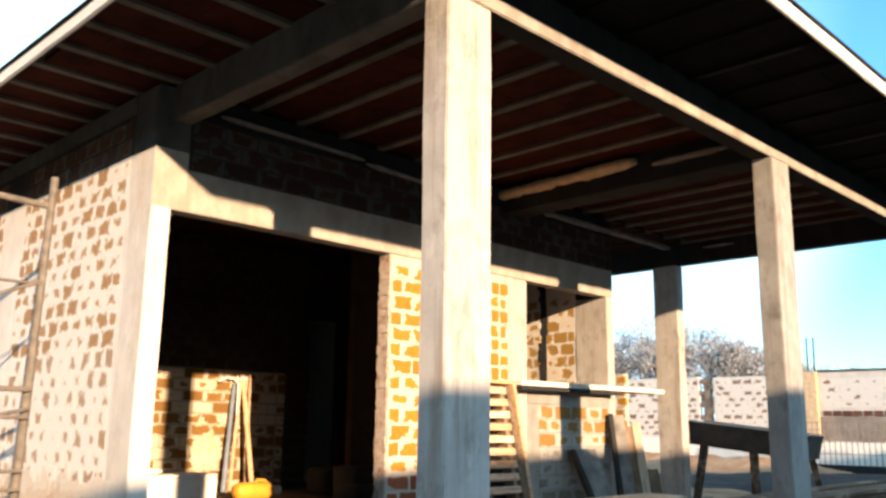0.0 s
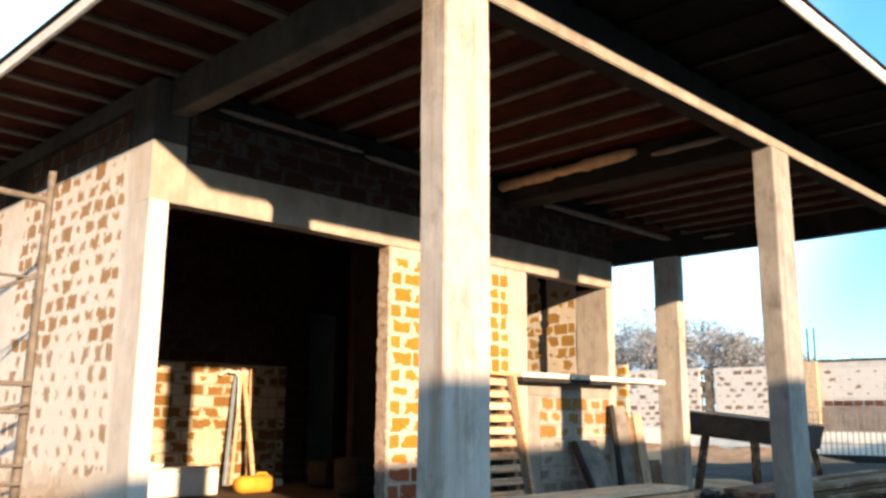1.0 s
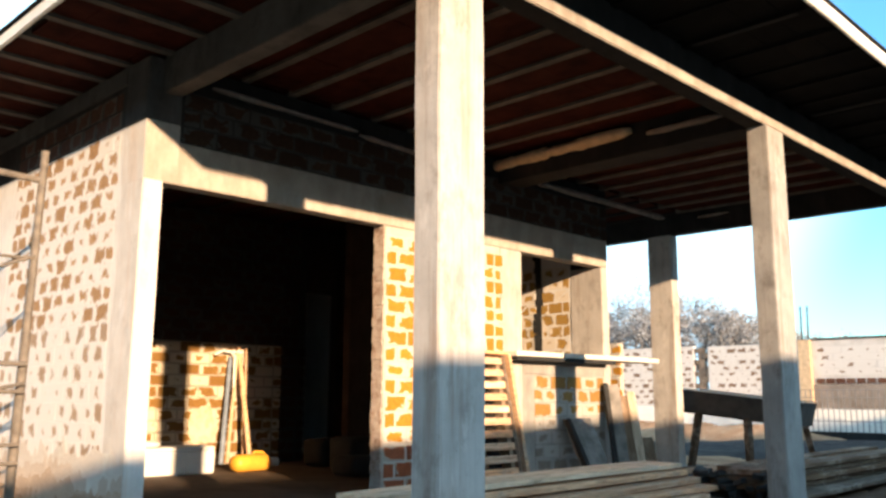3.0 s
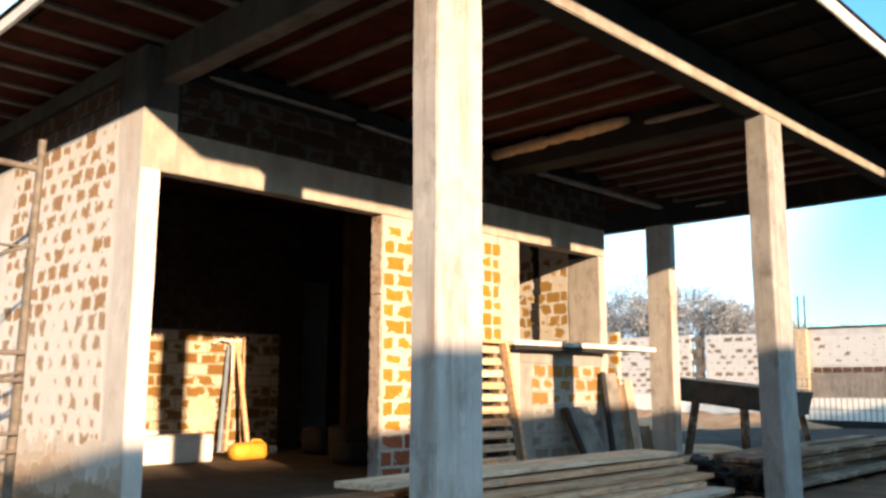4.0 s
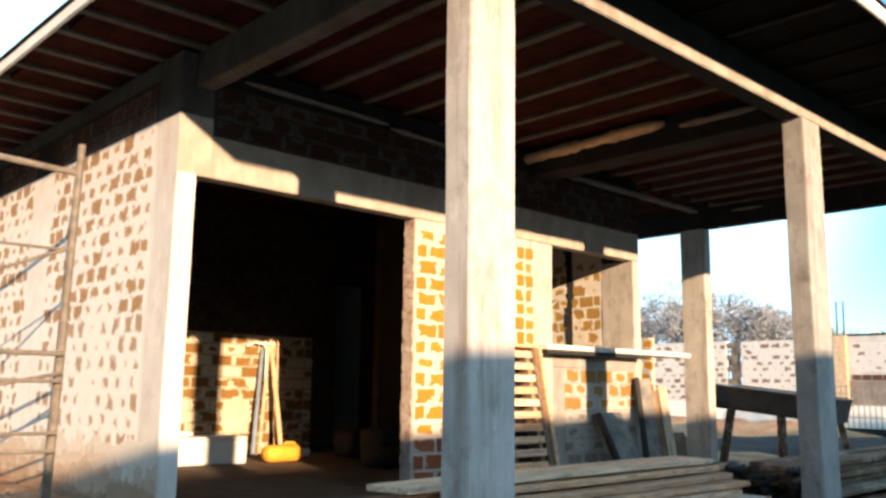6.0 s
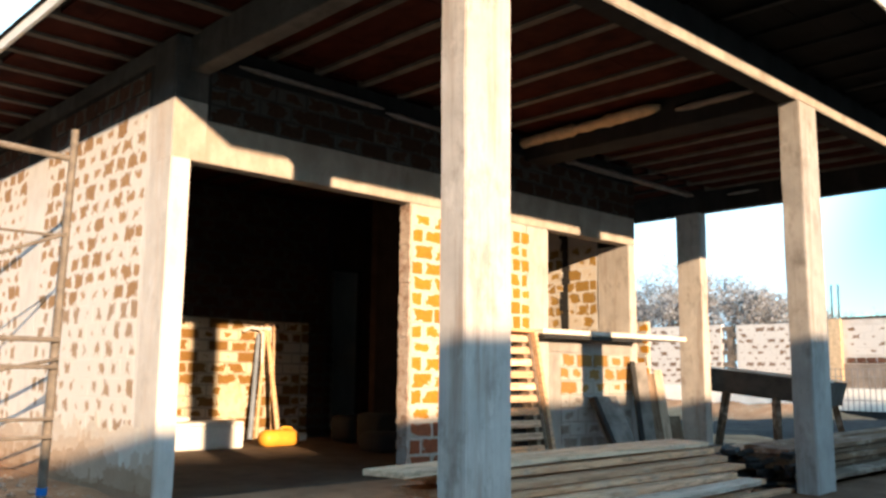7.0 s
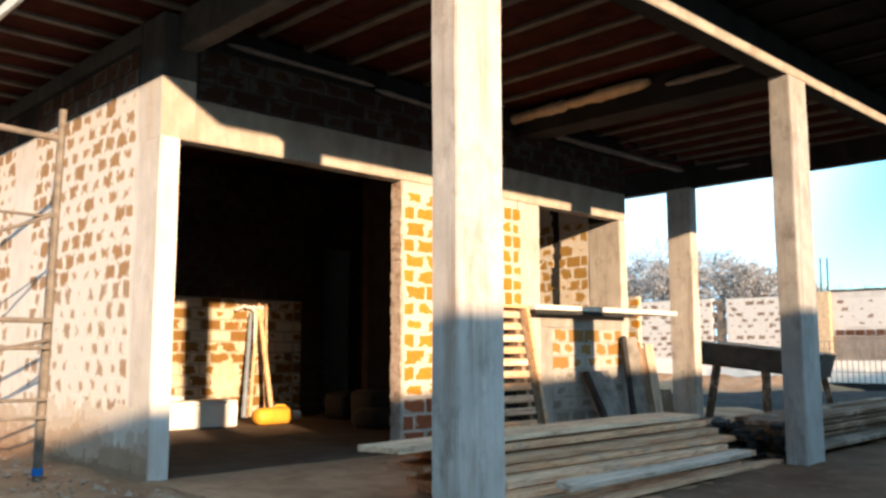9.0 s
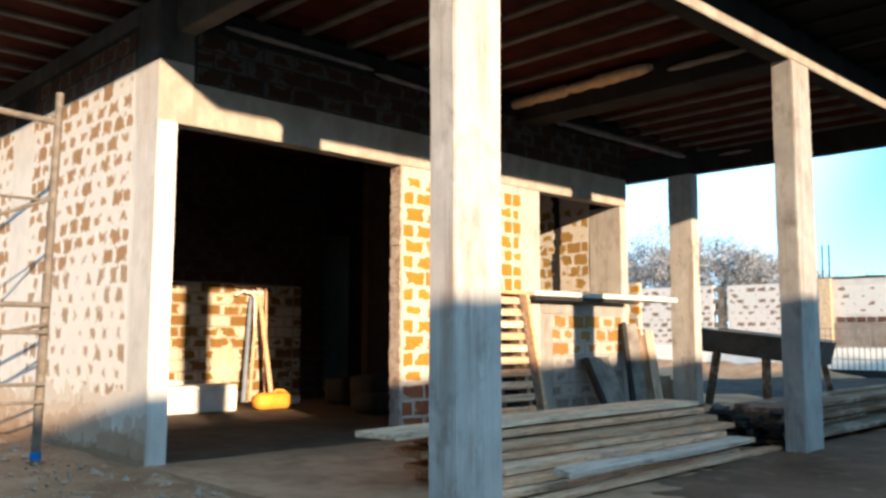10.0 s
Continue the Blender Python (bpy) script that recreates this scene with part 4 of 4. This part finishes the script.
# ---- inside the room ----
bm = bmesh.new()
rim, mid = [], bm.verts.new((-3.905, 2.76, 0.44))
for k in range(48):
    a = 2 * math.pi * k / 48
    r = 1 + 0.3 * noise.noise(Vector((math.cos(a) * 1.5, math.sin(a) * 1.5, 4))) + 0.16 * noise.noise(Vector((math.cos(a) * 5, math.sin(a) * 5, 9)))
    rim.append((bm.verts.new((-3.907, 2.76 + 0.15 * r * math.cos(a), 0.44 + 0.20 * r * math.sin(a))), bm.verts.new((-3.914, 2.76 + 0.18 * r * math.cos(a), 0.44 + 0.23 * r * math.sin(a)))))
for (p, q), (u, v) in zip(rim, rim[1:] + rim[:1]):
    bm.faces.new((mid, p, u))
    bm.faces.new((p, q, v, u))
bmesh.ops.recalc_face_normals(bm, faces=bm.faces)
part("mortar_smear", bm, SMEAR, wall_back, "cream mortar smeared over the bricks", True)


def foam_box():
    b = thing("foam_box", "long white polystyrene box on the floor by the inner wall", "box")
    bm = bmesh.new()
    box(bm, (-3.21, 1.45, 0.0), (-2.93, 2.37, 0.235), bevel=0.02, wob=0.006)
    part("body", bm, WHITE, b)
    bm = bmesh.new()
    box(bm, (-3.215, 1.445, 0.238), (-2.925, 2.36, 0.275), bevel=0.015, wob=0.006)
    part("lid", bm, WHITE, b)
    return b


foam_box()
lump = bmesh.new()
bmesh.ops.create_icosphere(lump, subdivisions=3, radius=1)
for v in lump.verts:
    v.co = Vector((v.co.x * 0.07, v.co.y * 0.12, v.co.z * 0.035)) * (1 + 0.15 * noise.noise(v.co * 3)) + Vector((-3.06, 1.70, 0.305))
tagged(put("white_rag", lump, WHITE, smooth=True), "crumpled white rag lying on the foam box", "rag")


def jerrycan(at):
    j = thing("jerrycan", "yellow plastic jerrycan lying on its side on the floor", "jerrycan", at=at)
    bm = bmesh.new()
    box(bm, (-0.10, -0.25, 0.0), (0.10, 0.21, 0.175), bevel=0.07)
    for v in bm.verts:
        if v.co.y > 0.14:
            v.co.x *= 0.85
            v.co.z = 0.095 + (v.co.z - 0.095) * 0.85
    part("body", bm, YELLOW, j, smooth=True)
    bm = bmesh.new()
    tube(bm, (0.03, 0.19, 0.09), (0.03, 0.285, 0.09), 0.048, 0.044, 16)
    part("cap", bm, WHITE, j, "white screw cap")
    bm = bmesh.new()
    pts = [Vector((0.0, 0.0, 0.168)), Vector((0.0, 0.02, 0.197)), Vector((0.0, 0.12, 0.190)), Vector((0.0, 0.15, 0.155))]
    for p, q in zip(pts, pts[1:]):
        tube(bm, p, q, 0.014, None, 8)
    part("handle", bm, YELLOW, j)
    return j


jerrycan((-2.92, 2.80, 0.0))


def pole(a, b, r, material, label):
    bm = bmesh.new()
    tube(bm, a, b, r, r * 0.85, 10)
    return tagged(put("pole", bm, material), label, "pole", "poles leaning in the room")


pole((-3.70, 2.90, 0.02), (-3.875, 3.07, 1.22), 0.030, STEEL, "blue-grey steel pole leaning on the inner brick wall")
pole((-3.62, 2.93, 0.02), (-3.86, 3.15, 1.28), 0.020, LIP, "thin orange-brown pole leaning on the inner brick wall")
pole((-3.48, 3.14, 0.02), (-3.87, 3.17, 1.35), 0.030, PALE, "long pale wooden pole leaning on the inner wall")
pole((-3.66, 3.16, 0.02), (-3.88, 3.285, 1.34), 0.018, PALE, "thin pale wooden batten leaning on the inner wall")
bm = bmesh.new()
arc = [Vector((-3.83, 2.84 + 0.26 * k / 8, 1.20 + 0.09 * math.sin(math.pi * (0.15 + 0.7 * k / 8)))) for k in range(9)] + [Vector((-3.80, 3.08, 1.05)), Vector((-3.76, 3.06, 0.7))]
arc = [Vector((-3.82, 3.20 - 0.03 * k, 1.285 + 0.015 * (-1) ** k)) for k in range(9)] + arc
for p, q in zip(arc, arc[1:]):
    tube(bm, p, q, 0.011, None, 6)
tagged(put("rope", bm, WHITE), "pale rope looped over the leaning poles", "rope")
for i, (x, y, h) in enumerate(((-2.95, 3.80, 0.30), (-2.12, 3.52, 0.36), (-1.75, 3.25, 0.20))):
    bm = bmesh.new()
    box(bm, (x - 0.2, y - 0.2, 0.0), (x + 0.2, y + 0.2, h), bevel=0.06)
    for v in bm.verts:
        v.co += Vector(noise.noise_vector(v.co * 4 + Vector((i, 0, 0)))) * 0.02
        v.co.z = max(v.co.z, 0.0)
    tagged(put("sack", bm, BLACK, smooth=True), "dark full sack standing in the unlit room", "sack", "sacks in the room")

# ---- rubble on the earth ----
verts, faces = [], []
rnd = random.Random(21)
for _ in range(900):
    c = Vector((rnd.uniform(-3.5, 4.0), -0.05 - min(rnd.expovariate(1.4), 2.0), -0.02))
    r = rnd.uniform(0.005, 0.02) * rnd.choice((0.6, 1, 1, 1.4, 2.2))
    n = len(verts)
    for d in ((1, 0, 0), (-1, 0, 0), (0, 1, 0), (0, -1, 0), (0, 0, 0.7), (0, 0, -0.7)):
        verts.append(tuple(c + Vector(d) * r * rnd.uniform(0.6, 1.3)))
    for f in ((0, 2, 4), (2, 1, 4), (1, 3, 4), (3, 0, 4), (2, 0, 5), (1, 2, 5), (3, 1, 5), (0, 3, 5)):
        faces.append([n + i for i in f])
me = bpy.data.meshes.new("rubble")
me.from_pydata(verts, [], faces)
me.materials.append(RUBBLE)
tagged(new("rubble", me), "small broken stones and crumbs of mortar", "rubble", kind="stuff")

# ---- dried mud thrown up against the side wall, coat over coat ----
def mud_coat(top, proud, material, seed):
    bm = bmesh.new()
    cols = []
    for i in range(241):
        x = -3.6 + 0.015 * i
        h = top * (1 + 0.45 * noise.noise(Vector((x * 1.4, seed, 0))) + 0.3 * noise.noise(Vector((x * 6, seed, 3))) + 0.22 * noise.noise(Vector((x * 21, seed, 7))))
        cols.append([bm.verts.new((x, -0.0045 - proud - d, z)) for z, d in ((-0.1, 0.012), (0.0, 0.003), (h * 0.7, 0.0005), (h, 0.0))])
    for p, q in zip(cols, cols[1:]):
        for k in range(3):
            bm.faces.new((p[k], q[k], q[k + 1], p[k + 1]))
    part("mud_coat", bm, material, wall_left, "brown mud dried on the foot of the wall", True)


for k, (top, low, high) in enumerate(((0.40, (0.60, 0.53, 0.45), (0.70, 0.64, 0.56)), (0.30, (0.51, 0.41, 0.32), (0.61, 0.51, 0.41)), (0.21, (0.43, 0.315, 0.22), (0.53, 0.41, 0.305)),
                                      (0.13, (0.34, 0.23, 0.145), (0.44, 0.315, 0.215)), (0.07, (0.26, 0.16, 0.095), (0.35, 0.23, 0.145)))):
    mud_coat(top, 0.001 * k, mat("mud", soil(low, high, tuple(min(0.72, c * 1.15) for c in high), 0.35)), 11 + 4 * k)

# ---- bricks, wall by wall ----
lay_bricks(wall_front, (-0.004, 2.03, 0.0), (0, 1, 0), (1, 0, 0), 1.36, 0.4065, 2.06, BRICK, 0.235, 0.1255, 0.018, seed=2)
lay_bricks(wall_front, (-0.004, 2.03, 0.0), (0, 1, 0), (1, 0, 0), 1.36, 0.03, 0.4065, BRICK_RED, 0.235, 0.1255, 0.018, seed=52)
lay_bricks(wall_front, (-0.004, 0.25, 0.0), (0, 1, 0), (1, 0, 0), 4.83, 2.388, 2.74, BRICK_SHADED, 0.25, 0.117, seed=3)
lay_bricks(wall_front, (-0.004, 3.86, 0.0), (0, 1, 0), (1, 0, 0), 1.12, 0.594, 0.974, BRICK_SMEARED, 0.25, 0.126, seed=4)
lay_bricks(wall_front, (-0.004, 3.86, 0.0), (0, 1, 0), (1, 0, 0), 1.12, 0.09, 0.594, BRICK_GREY, 0.25, 0.126, seed=44)
for x, length, s in ((-0.36, 1.85, 5), (-2.66, 0.9, 6)):
    lay_bricks(wall_left, (x, 0.004, 0.0), (-1, 0, 0), (0, -1, 0), length, 0.214, 1.235, BRICK_THICK_WASH, 0.203, 0.127, 0.0, 0.0005, loose=0.0006, seed=s, worn=0.0015)
    lay_bricks(wall_left, (x, 0.004, 0.0), (-1, 0, 0), (0, -1, 0), length, 1.23, 2.505, BRICK_WASHED, 0.203, 0.127, 0.0, 0.0005, loose=0.0006, seed=s + 20, worn=0.0015)
    # Raw brick, also standing for shade where it reaches below the true raw band.
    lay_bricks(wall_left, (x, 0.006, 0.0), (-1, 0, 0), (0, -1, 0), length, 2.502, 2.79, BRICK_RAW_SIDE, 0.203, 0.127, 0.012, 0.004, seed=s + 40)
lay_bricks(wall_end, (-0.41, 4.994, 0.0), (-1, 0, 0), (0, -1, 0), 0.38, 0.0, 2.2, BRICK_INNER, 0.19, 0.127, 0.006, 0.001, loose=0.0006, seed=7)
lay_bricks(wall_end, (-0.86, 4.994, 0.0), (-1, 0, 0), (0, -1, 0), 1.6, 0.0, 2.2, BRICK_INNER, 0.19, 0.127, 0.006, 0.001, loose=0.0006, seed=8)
# Lit courses first, then the darker copy above and right of the sun patch.
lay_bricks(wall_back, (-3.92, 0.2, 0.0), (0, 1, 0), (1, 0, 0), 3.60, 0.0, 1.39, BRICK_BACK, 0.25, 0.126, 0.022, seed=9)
lay_bricks(wall_back, (-3.92, 3.81, 0.0), (0, 1, 0), (1, 0, 0), 0.34, 0.0, 1.39, BRICK_SHADED, 0.25, 0.126, 0.022, seed=30)
lay_bricks(wall_back, (-3.92, 0.2, 0.0), (0, 1, 0), (1, 0, 0), 3.9, 1.386, 2.9, BRICK_SHADED, 0.25, 0.126, 0.022, seed=29)
lay_bricks(stub, (-1.20, 6.204, 0.0), (1, 0, 0), (0, -1, 0), 0.66, 0.0, 1.40, BRICK, 0.25, 0.126, seed=12)
lay_bricks(boundary, (-7.2, 16.0, 0.0), (1, 0, 0), (0, -1, 0), 2.25, 0.62, 1.9, BRICK_FAR, 0.25, 0.128, 0.006, 0.001, loose=0.0006, seed=10)
lay_bricks(boundary, (-4.5, 16.0, 0.0), (1, 0, 0), (0, -1, 0), 2.0, 0.62, 1.9, BRICK_FAR, 0.25, 0.128, 0.006, 0.001, loose=0.0006, seed=13)
lay_bricks(boundary, (-2.1, 16.0, 0.0), (1, 0, 0), (0, -1, 0), 2.4, 1.25, 1.9, BRICK_FAR, 0.34, 0.15, 0.006, 0.001, loose=0.0006, seed=14)
lay_bricks(boundary, (-2.15, 15.995, 0.0), (1, 0, 0), (0, -1, 0), 2.4, 1.075, 1.205, BRICK_RAW_SIDE, 0.2, 0.128, 0.02, 0.012, seed=15)
